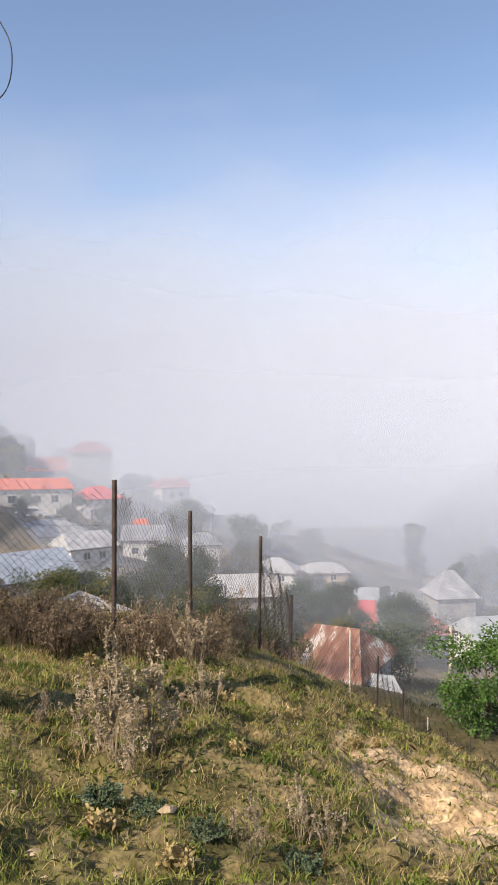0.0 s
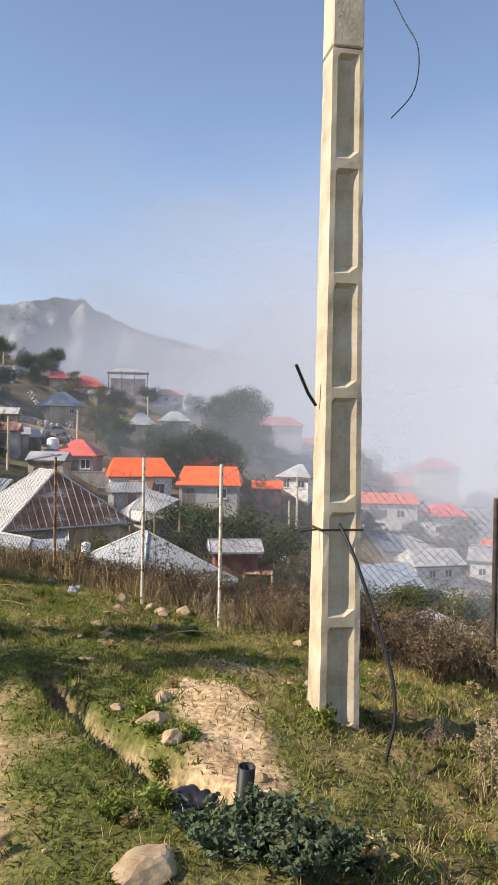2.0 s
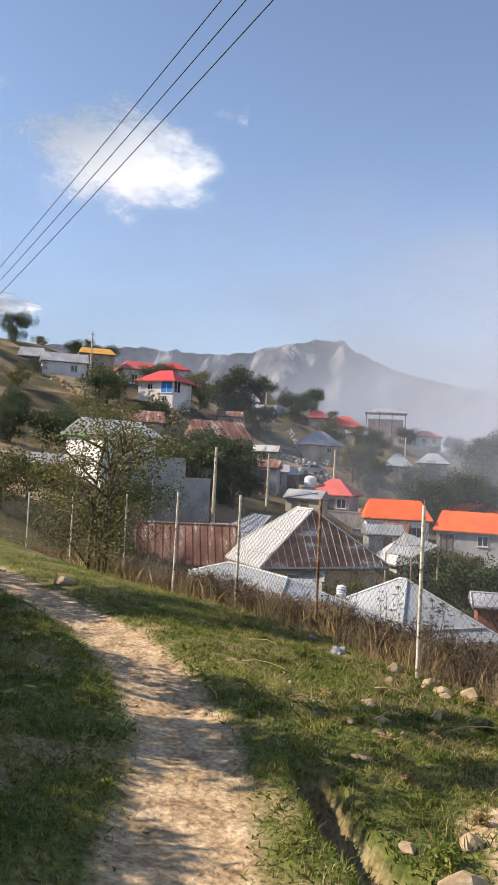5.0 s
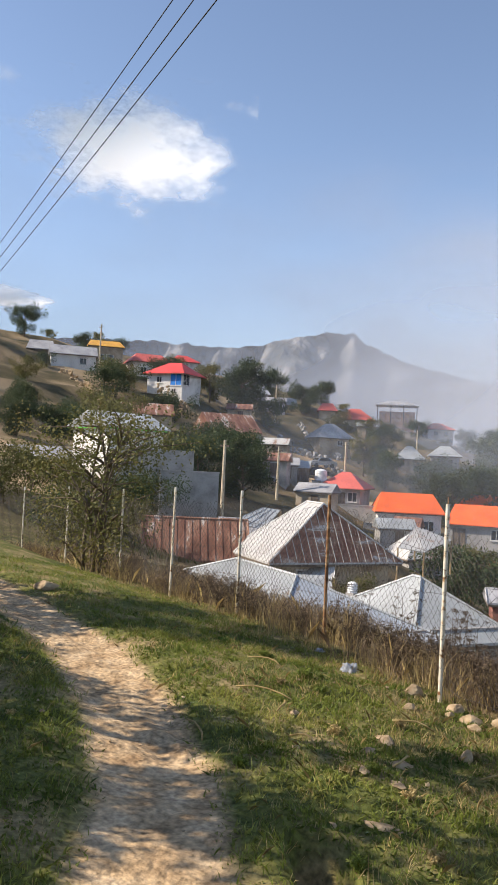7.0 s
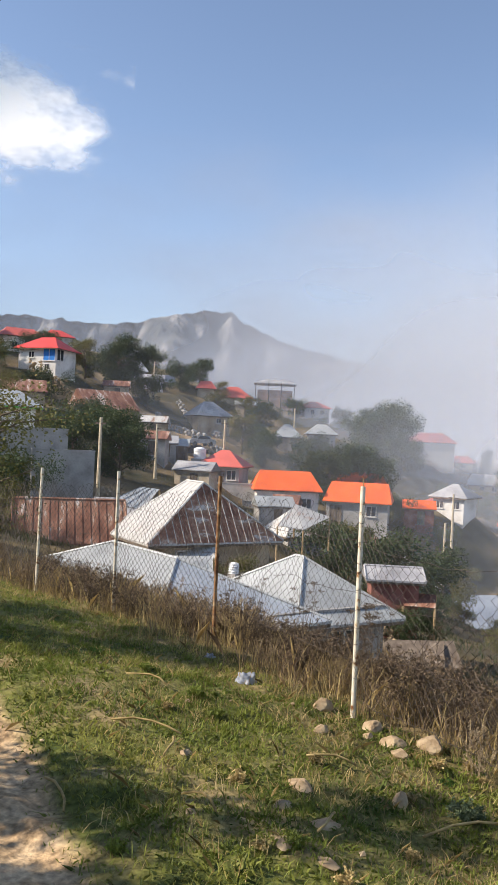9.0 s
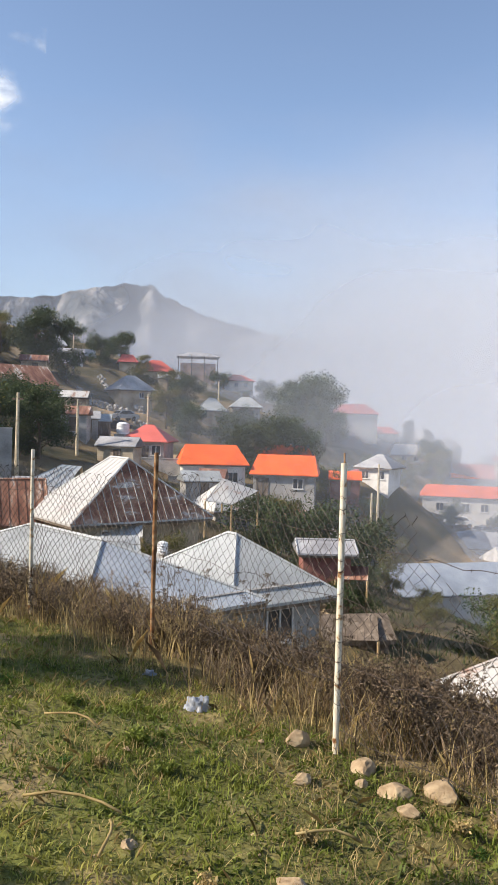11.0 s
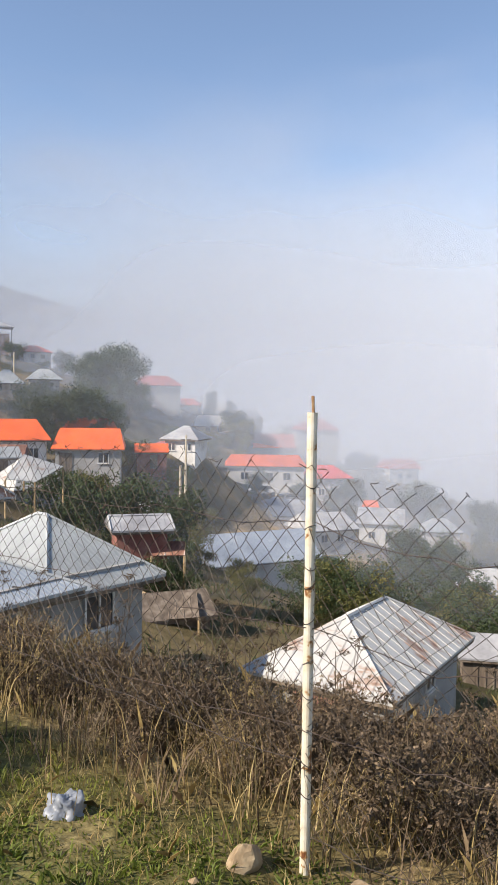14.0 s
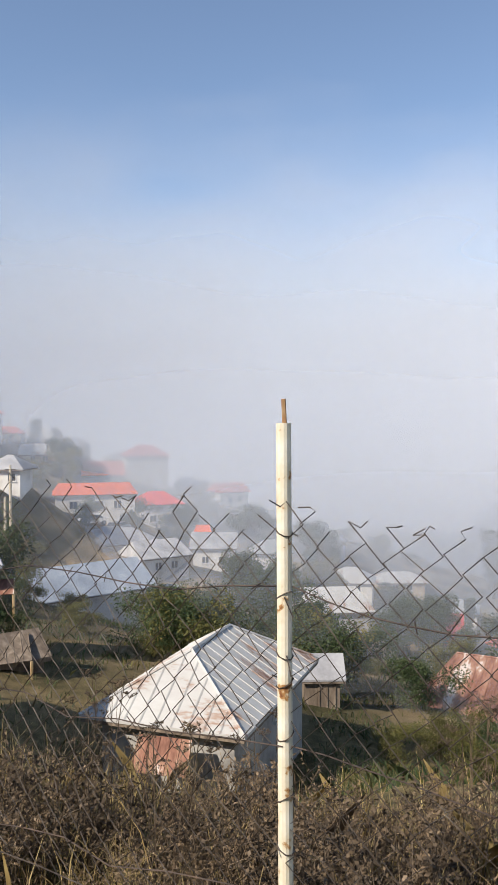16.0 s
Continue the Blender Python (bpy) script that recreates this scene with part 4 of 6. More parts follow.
# three power lines to the next pole along the fence
for z0_, z1_ in ((7.8, 6.2), (7.42, 5.8), (7.05, 5.4)):
    pts_ = []
    for i_ in range(41):
        f_ = i_ / 40
        pts_.append((-2.2 - 36 * f_, 5.8 + 12.9 * f_, POLE.z * 0 + z0_ + (z1_ - z0_) * f_ - 0.25 * 4 * f_ * (1 - f_)))
    tagged(line_thing("power_line", "thin dark overhead power line", pts_, 0.008, M_CABLE, 5), group="power lines")
next_pole = thing("utility_pole", pose(-38.6, 18.8, gz(-38.6, 18.8), 0, 0, 40), "concrete power pole at the line's far end", "utility pole")
part("shaft", box(-0.12, 0.12, -0.15, 0.15, -0.5, 8.6, 0.01), M_CONCRETE, next_pole)

line_thing("drop_cable", "black cable hanging from the pole to the ground", spline([(-1.95, 5.1, 1.03), (-1.80, 5.0, 0.80), (-1.56, 4.88, 0.25), (-1.50, 4.8, -0.02), (-1.52, 4.75, -0.2), (-1.56, 4.7, -0.42)]), 0.011, M_CABLE)
line_thing("loose_wire", "loose thin wire curling from the pole top", spline([(-1.95, 5.3, 5.4), (-1.78, 5.2, 4.6), (-1.62, 5.15, 4.2), (-1.50, 5.1, 3.95), (-1.52, 5.1, 3.70), (-1.66, 5.1, 3.55)]), 0.004, M_CABLE)


# ---- fence ----
def ring(s, r, z, wob, rng):
    pts = []
    for k in range(9):
        a = 6.2832 * k / 8
        pts.append((math.cos(a) * r, math.sin(a) * r, z + wob * math.sin(a + rng)))
    s.tube(pts, 0.0022, sides=3)


def fence_post(x, y, h, mat, label, r=0.019, rod=False, near=False, lean=0.0, group="fence posts"):
    z = gz(x, y)
    p = thing("fence_post", pose(x, y, z, lean, lean * 0.6, 0), label, "fence post", group)
    s = Soup()
    s.tube([(0, 0, -0.3), (0, 0, h * 0.5), (0, 0, h - 0.006), (0, 0, h)], r, sides=14 if near else 8)
    s.build("pipe", mat, p)
    if rod:
        q = Soup()
        q.tube([(0.004, 0, h - 0.04), (0.0, 0, h + 0.06)], 0.006, sides=5)
        q.build("rod", M_POSTRUST, p, False)
    rng = random.Random(int(abs(x * 97 + y * 31)))
    ties = Soup()
    for k in range(10 if near else 5):
        zz = 0.25 + (h - 0.45) * (k + rng.random() * 0.6) / (10 if near else 5)
        ring(ties, r + 0.002, zz, 0.012, rng.random() * 6)
        if near:
            a = rng.random() * 6.28
            ties.tube([(r * math.cos(a), r * math.sin(a), zz), (r * math.cos(a) + rng.uniform(-0.03, 0.03), r * math.sin(a) - 0.02, zz + rng.uniform(-0.05, 0.02))], 0.002, sides=3)
    tagged(ties.build("wire_tie", M_WIRE, p), kind="stuff")
    return p


LEFT_LINE = [(-1.40, 8.36), (-2.75, 7.9), (-4.08, 7.75), (-5.388, 8.35), (-7.58, 9.55), (-9.5, 10.1), (-11.2, 10.38), (-14.0, 11.6), (-16.8, 12.3), (-19.74, 13.03), (-23.2, 14.0)]
RIGHT_LINE = [(-1.40, 8.36), (-0.75, 10.47), (0.17, 12.5), (0.8, 15.0), (2.15, 16.9), (3.03, 18.8), (4.18, 21.6), (5.49, 24.4), (6.51, 26.2), (7.33, 28.1), (8.6, 30.8)]
POST_H = 1.7
for k_, (x_, y_) in enumerate(LEFT_LINE[2:]):
    if k_ == 2:
        fence_post(x_, y_, POST_H, M_POSTRUST, "rust-brown steel fence post with flaking paint", near=True, lean=1.0)
    else:
        fence_post(x_, y_, POST_H + 0.03 * (k_ == 1), M_POSTPAINT, "white-painted rusting steel fence post", rod=k_ == 1, near=k_ < 4, lean=(0, -0.6, 0, 1, -1)[k_ % 5])
for k_, (x_, y_) in enumerate(RIGHT_LINE):
    if k_ in (4, 7):
        fence_post(x_, y_, 1.6, M_POSTPAINT, "pale weathered fence post on the slope", group="posts down the slope")
    else:
        # these posts stand in shade, which is put into their dark colour
        fence_post(x_, y_, 1.8 if k_ < 3 else 1.6, M_POSTDARK, "rusty iron fence post coloured dark for shade", r=0.026 if k_ < 3 else 0.023, near=k_ < 3, lean=(0.4, -0.8, 1.0)[k_ % 3], group="posts down the slope")


def fence_panel(a, b, seed, top=1.6, sag=0.08, hole=0.0, pitch=0.088, low=0.12, wire=0.0019):
    """Chain-link between two posts: zigzag wires; hole tears part of the upper right away."""
    rng = random.Random(seed)
    a, b = Vector((*a, 0)), Vector((*b, 0))
    length = (b - a).length
    s = Soup()
    n = int(2 * length / pitch)
    rows = int((top - low) / (pitch / 2))
    za, zb = gz(a.x, a.y), gz(b.x, b.y)
    bow = rng.uniform(-0.06, 0.06)

    def place(u, v):
        f = u / length
        p = a.lerp(b, min(1, max(0, f)))
        nrm = Vector((-(b - a).y, (b - a).x, 0)).normalized()
        droop = sag * 4 * f * (1 - f) * (v / top) ** 2
        off = bow * math.sin(3.14 * f) * math.sin(3 * v) + 0.012 * math.sin(u * 9 + v * 5 + seed)
        return p + nrm * off + Vector((0.008 * math.sin(v * 11 + u * 3), 0, za + (zb - za) * f + v - droop + 0.01 * math.sin(u * 7 + seed)))
    for k in range(n + 1):
        run = []
        reach = rows - rng.choice((0, 0, 0, 1, 1, 2))
        for j in range(rows + 1):
            u = (k + (j + k) % 2) * pitch / 2
            v = low + j * pitch / 2
            f = u / length
            torn = hole and ((f - 0.72) / 0.3) ** 2 + ((v - top) / (hole * top)) ** 2 < 1 + 0.25 * math.sin(k * 2.3) or hole and ((f - 0.3) / 0.16) ** 2 + ((v - 0.5) / 0.2) ** 2 < 1
            if torn or u > length or j > reach:
                if len(run) > 1:
                    s.tube(run, wire, sides=3)
                run = []
            else:
                run.append(place(u, v) + Vector((rng.gauss(0, 0.003), rng.gauss(0, 0.004), rng.gauss(0, 0.003))))
        if len(run) > 1:
            for _ in range(2):
                run.append(run[-1] + Vector((rng.uniform(-0.03, 0.03), rng.uniform(-0.02, 0.02), rng.uniform(-0.015, 0.02))))
            s.tube(run, wire, sides=3)
    panel = thing("chain_link_panel", Matrix(), "torn rusty chain-link mesh" if hole else "sagging rusty chain-link mesh", "fence mesh", "chain-link panels")
    tagged(s.build("wire_mesh", M_WIRE, panel), kind="stuff")
    w = Soup()
    w.tube([place(length * i / 12, low + 0.02 + 0.01 * math.sin(i * 2.1)) for i in range(13)], 0.0024, sides=3)
    w.build("bottom_wire", M_WIRE, panel)
    for v in (0.55, 0.93, 1.32):
        w = Soup()
        pts = [place(length * i / 14, v - 0.03 * math.sin(3.14 * i / 14) * rng.uniform(0.3, 1.8)) for i in range(15)]
        w.tube(pts, 0.0022, sides=3)
        for i in range(int(length / 0.13)):
            q = pts[0].lerp(pts[-1], 0)
            f = (i + 0.5) / (length / 0.13) * 14
            q = pts[int(f)].lerp(pts[min(14, int(f) + 1)], f - int(f))
            d = Vector((rng.uniform(-1, 1), rng.uniform(-1, 1), rng.uniform(-1, 1))) * 0.016
            w.tube([q - d, q + d], 0.0016, sides=3)
        tagged(w.build("barbed_wire", M_POSTDARK), "rusty barbed wire strand along the fence", "barbed wire", "barbed wire strands")
    return panel


for k_ in range(len(LEFT_LINE) - 1):
    if k_ == 2:
        fence_panel(LEFT_LINE[k_ + 1], LEFT_LINE[k_], k_, hole=0.32, top=1.56, sag=0.05)
    elif k_ == 3:
        fence_panel(LEFT_LINE[k_ + 1], LEFT_LINE[k_], k_, top=1.58, sag=0.0, low=0.4)
    else:
        fence_panel(LEFT_LINE[k_ + 1], LEFT_LINE[k_], k_, top=1.72 if k_ < 2 else 1.6, pitch=0.088 if k_ < 6 else 0.1, wire=0.0026 if k_ < 3 else 0.003)
for k_ in range(len(RIGHT_LINE) - 1):
    fence_panel(RIGHT_LINE[k_], RIGHT_LINE[k_ + 1], 40 + k_, top=1.72 if k_ < 3 else 1.55, pitch=0.088 if k_ < 3 else 0.11, wire=0.0026 if k_ < 2 else 0.0034)


# ---- stones and litter on the grass ----
def stone(x, y, sx, sy, sz, seed, rz=0, label="pale weathered fieldstone lying in the grass", sink=0.3):
    bm = bmesh.new()
    bmesh.ops.create_icosphere(bm, subdivisions=3, radius=1)
    for v in bm.verts:
        d = 1 + 0.28 * noise.noise(v.co * 1.1 + Vector((seed * 7.3, 0, 0))) + 0.12 * noise.noise(v.co * 3 + Vector((seed * 3.1, 5, 0)))
        c = v.co * d
        for ax in ((0.5, 0.3, 0.8), (-0.6, 0.5, 0.6), (0.7, -0.6, 0.3), (-0.5, -0.7, 0.4)):
            n_ = Vector(ax).normalized()
            over_ = c.dot(n_) - 0.62
            if over_ > 0:
                c -= n_ * over_ * 0.8
        c += c.normalized() * 0.06 * noise.noise(v.co * 7 + Vector((seed, seed, 0)))
        v.co = Vector((c.x * sx, c.y * sy, c.z * sz * 0.75)) * 0.72
    ob = part("stone", bm, M_STONE, None, shade_smooth=False)
    ob.matrix_world = pose(x, y, gz(x, y) + sz * 0.25, 0, 0, rz)
    return tagged(ob, label, "stone", "stones on the verge")


for k_, (x_, y_, a_, b_, c_) in enumerate(((-2.99, 4.72, 0.085, 0.08, 0.1), (-2.82, 4.32, 0.15, 0.1, 0.1), (-2.58, 4.11, 0.1, 0.085, 0.09), (-3.2, 4.5, 0.09, 0.06, 0.045), (-4.05, 5.4, 0.17, 0.06, 0.035),
                                          (-5.6, 8.27, 0.12, 0.08, 0.12), (-5.15, 8.2, 0.17, 0.1, 0.085), (-4.68, 8.1, 0.14, 0.12, 0.12), (-4.89, 7.97, 0.14, 0.1, 0.1), (-5.32, 7.74, 0.08, 0.06, 0.06),
                                          (-5.07, 7.95, 0.07, 0.05, 0.05), (-4.87, 6.7, 0.12, 0.08, 0.055), (-4.54, 6.36, 0.1, 0.08, 0.05), (-4.8, 6.4, 0.08, 0.07, 0.045), (-4.5, 5.92, 0.09, 0.06, 0.03),
                                          (-4.3, 5.95, 0.1, 0.05, 0.03), (-3.13, 7.6, 0.1, 0.08, 0.07), (-4.42, 7.0, 0.075, 0.06, 0.1), (-5.55, 6.55, 0.06, 0.05, 0.03), (-4.75, 7.75, 0.09, 0.07, 0.06),
                                          (-10.3, 7.55, 0.22, 0.16, 0.13), (-1.98, 2.85, 0.26, 0.16, 0.09), (-2.38, 5.8, 0.07, 0.06, 0.09), (-2.46, 5.6, 0.09, 0.05, 0.04), (-1.99, 3.97, 0.07, 0.05, 0.06),
                                          (-5.0, 5.9, 0.05, 0.04, 0.025), (-1.2, 4.1, 0.06, 0.04, 0.025), (-0.95, 3.55, 0.07, 0.05, 0.04), (-0.55, 3.4, 0.06, 0.05, 0.03), (-2.05, 3.95, 0.05, 0.04, 0.02),
                                          (-4.2, 5.2, 0.05, 0.04, 0.025), (-3.6, 6.4, 0.06, 0.05, 0.03), (-3.2, 6.7, 0.07, 0.04, 0.03), (-1.45, 5.6, 0.07, 0.06, 0.06), (-1.3, 5.75, 0.06, 0.05, 0.05), (-0.4, 4.0, 0.07, 0.05, 0.04))):
    stone(x_, y_, a_, b_, c_, k_, k_ * 47 % 180)
pebbles = Soup()
rng_ = random.Random(5)
for _ in range(420):
    x_, y_ = rng_.uniform(-9, 1.5), rng_.uniform(2.5, 8.2)
    if y_ > float(fence_y(x_)) - 0.1:
        continue
    r_ = 0.005 + 0.02 * rng_.random() ** 3
    c_ = Vector((x_, y_, gz(x_, y_) + r_ * 0.3))
    b_ = len(pebbles.v)
    for d_ in ((1, 0, 0), (0, 1, 0), (-1, 0, 0), (0, -1, 0), (0.2, 0.1, 0.7), (0, 0, -0.6)):
        pebbles.v.append(c_ + Vector(d_) * r_ * rng_.uniform(0.7, 1.3))
    for q_ in ((0, 1, 4), (1, 2, 4), (2, 3, 4), (3, 0, 4), (1, 0, 5), (2, 1, 5), (3, 2, 5), (0, 3, 5)):
        pebbles.f.append(tuple(b_ + i for i in q_))
tagged(pebbles.build("gravel", M_STONE), "scattered small pale stones and clods", "gravel", kind="stuff")

# buried pipe end and the black plastic beside it
pipe_ = thing("pipe_end", pose(-1.97, 3.72, gz(-1.97, 3.72), 4, 6, 0), "black plastic pipe end sticking out of soil", "pipe")
bm_ = bmesh.new()
prof_ = ((0.042, -0.2), (0.042, 0.24), (0.034, 0.24), (0.034, 0.02))
rings_ = [[bm_.verts.new((r * math.cos(6.2832 * k / 20), r * math.sin(6.2832 * k / 20), z)) for k in range(20)] for r, z in prof_]
for r0_, r1_ in zip(rings_, rings_[1:]):
    for k in range(20):
        bm_.faces.new((r0_[k], r0_[(k + 1) % 20], r1_[(k + 1) % 20], r1_[k]))
bm_.faces.new(rings_[-1])
part("pipe", bm_, M_CABLE, pipe_, shade_smooth=True)


def crumpled(name, label, category, x, y, r, mat, seed, flat=0.7):
    bm = bmesh.new()
    bmesh.ops.create_icosphere(bm, subdivisions=4, radius=1)
    for v in bm.verts:
        c = v.co.copy()
        d = 1 + 0.5 * noise.noise(c * 1.6 + Vector((seed, 0, 0))) - 0.35 * abs(noise.noise(c * 4 + Vector((0, seed, 0)))) + 0.15 * noise.noise(c * 9)
        v.co = Vector((c.x * d * r, c.y * d * r, max(-0.25, c.z * d * flat) * r))
    ob = part(name, bm, mat, shade_smooth=True)
    ob.matrix_world = pose(x, y, gz(x, y) + r * 0.2, 0, 0, seed * 40)
    return tagged(ob, label, category)


M_BAG = material("thin_pale_plastic", [(0.3, (0.26, 0.29, 0.34)), (0.6, (0.45, 0.48, 0.53))], scale=9, fine=40, rough=0.35, translucent=0.35, bump=0.6)
M_BLACKBAG = plain("black_plastic_sheet", (0.02, 0.02, 0.024), rough=0.45, fine=30, bump=0.5)
crumpled("plastic_bag", "crumpled pale plastic bag caught in weeds", "bag", -6.42, 8.45, 0.08, M_BAG, 2, 1.1)
crumpled("plastic_bag", "small blue-white plastic scrap in weeds", "bag", -7.1, 8.85, 0.045, M_BAG, 5)
crumpled("plastic_sheet", "crumpled black plastic sheet on the ground", "plastic sheet", -2.13, 3.52, 0.13, M_BLACKBAG, 3, 0.6)
for k_, (x_, y_, l_, a_) in enumerate(((-5.9, 6.6, 0.45, 20), (-5.6, 6.45, 0.3, 120), (-5.0, 5.95, 0.3, 160), (-4.5, 6.3, 0.25, 100), (-4.0, 6.9, 0.6, 60), (-4.9, 7.1, 0.3, 40), (-6.6, 7.4, 0.35, 10), (-5.6, 5.6, 0.4, 150))):
    dx_, dy_ = math.cos(radians(a_)) * l_ / 2, math.sin(radians(a_)) * l_ / 2
    pts_ = [(x_ + dx_ * f + 0.06 * dy_ * (1 - f * f), y_ + dy_ * f + 0.1 * l_ * (1 - f * f), gz(x_ + dx_ * f, y_ + dy_ * f) + 0.045 + 0.03 * (1 - f * f)) for f in (-1, -0.5, 0, 0.5, 1)]
    tagged(line_thing("dry_stalk", "bleached dry stalk lying on the grass", pts_, 0.007, M_STRAW, 5, "stalk"), group="fallen stalks")


# ---- trees ----
def make_tree(name, label, h, crown, seed, leaves, leaf, mat, base=0.25, limbs=9, narrow=1.0, stems=1, clump=0.32):
    """A tapered trunk, limbs, and a crown of many leaves in uneven clumps round the limbs' ends."""
    rng = random.Random(seed)
    t = thing(name, Matrix(), label, "tree" if h > 2.6 else "bush")
    wood, crown_soup = Soup(), Soup()
    tips = []
    for k in range(stems):
        lean = Vector((rng.uniform(-1, 1), rng.uniform(-1, 1), 0)) * (0.06 if stems == 1 else 0.28) * h
        foot = Vector((rng.uniform(-1, 1), rng.uniform(-1, 1), 0)) * (0 if stems == 1 else 0.08 * h)
        trunk = [foot + lean * (f * f) + Vector((0.02 * h * math.sin(f * 5 + k), 0.02 * h * math.cos(f * 4 + k), h * 0.9 * f - (0.3 if f == 0 else 0))) for f in (0, 0.2, 0.4, 0.6, 0.8, 1)]
        wood.tube(trunk, h * 0.028 / stems ** 0.5, h * 0.004, 7)
        for i in range(limbs):
            f = base + (0.97 - base) * (i + rng.random()) / limbs
            j = min(4, int(f * 5))
            p = trunk[j].lerp(trunk[j + 1], f * 5 - j)
            a = rng.uniform(0, 6.28)
            reach = crown * (0.45 + 0.75 * math.sin(3.0 * (1 - f) ** 0.8)) * rng.uniform(0.6, 1.1)
            end = p + Vector((math.cos(a) * reach, math.sin(a) * reach, reach * rng.uniform(0.2, 0.75) * narrow))
            mid = p.lerp(end, 0.5) + Vector((0, 0, reach * 0.12))
            wood.tube([p, mid, end], h * 0.009, h * 0.002, 4)
            tips += [(end, 1.0), (mid, 0.75), (p.lerp(end, 0.8) + Vector((rng.uniform(-1, 1), rng.uniform(-1, 1), rng.uniform(-0.5, 0.8))) * crown * 0.25, 0.8)]
        tips.append((trunk[-1], 0.8))
    sizes = [s * crown * clump * rng.uniform(0.6, 1.35) for _, s in tips]
    total = sum(s * s for s in sizes)
    for (p, _), s in zip(tips, sizes):
        for _ in range(int(leaves * s * s / total)):
            d = Vector((rng.gauss(0, 1), rng.gauss(0, 1), rng.gauss(0, 0.8)))
            d = d.normalized() * s * rng.random() ** 0.4
            q = p + d
            if q.z < 0.05 * h:
                continue
            g = (d.normalized() + Vector((rng.uniform(-1, 1), rng.uniform(-1, 1), rng.uniform(-1.2, 0.6)))).normalized() * leaf * rng.uniform(0.6, 1.3)
            crown_soup.leaf(q, g, leaf * rng.uniform(0.45, 0.75), rng)
    wood.build("trunk", M_BARK, t, True)
    crown_soup.build("crown", mat, t)
    return t


def plant(t, x, y, k=1.0, rz=0.0, z=None, first=False):
    m = pose(x, y, gz(x, y) if z is None else z, 0, 0, rz) @ Matrix.Diagonal((k, k, k, 1))
    if first:
        t.matrix_basis = m
        return t
    m0 = t.scale.copy()
    c = copy_thing(t, m)
    c.matrix_basis = m
    return c


oak = make_tree("tree", "broad dark green tree on the village slope", 6.0, 2.5, 11, 13000, 0.2, M_LEAF, base=0.1, limbs=17, clump=0.42)
round_tree = make_tree("tree", "rounded dense green tree among the houses", 4.5, 2.0, 12, 10000, 0.17, M_LEAF, base=0.1, limbs=14, clump=0.42)
dry_tree = make_tree("tree", "thinning olive-green tree turning in autumn", 5.0, 1.9, 13, 8000, 0.16, M_LEAFDRY, base=0.12, limbs=13, clump=0.4)
poplar = make_tree("tree", "slim upright tree in the mist", 9.0, 1.1, 14, 9000, 0.25, M_LEAF, base=0.08, limbs=34, narrow=2.4, clump=0.5)
shrub_tree = make_tree("bush", "low spreading green thicket on the slope", 2.4, 2.0, 15, 5500, 0.14, M_LEAF, base=0.08, stems=3, limbs=5)
dry_bush = make_tree("bush", "low brownish thicket on the slope", 2.0, 1.7, 16, 4500, 0.13, M_LEAFDRY, base=0.08, stems=3, limbs=5)
plant(oak, -51.8, 55.0, 0.95, 0, first=True)
plant(round_tree, -48.5, 87.5, 1.5, 40, first=True)
plant(dry_tree, -93.0, 126.0, 0.7, 0, first=True)
plant(poplar, 28.6, 137.0, 1.25, 0, first=True)
plant(shrub_tree, -28.5, 57.5, 1.6, 0, first=True)
plant(dry_bush, -24.0, 33.0, 0.7, 0, first=True)
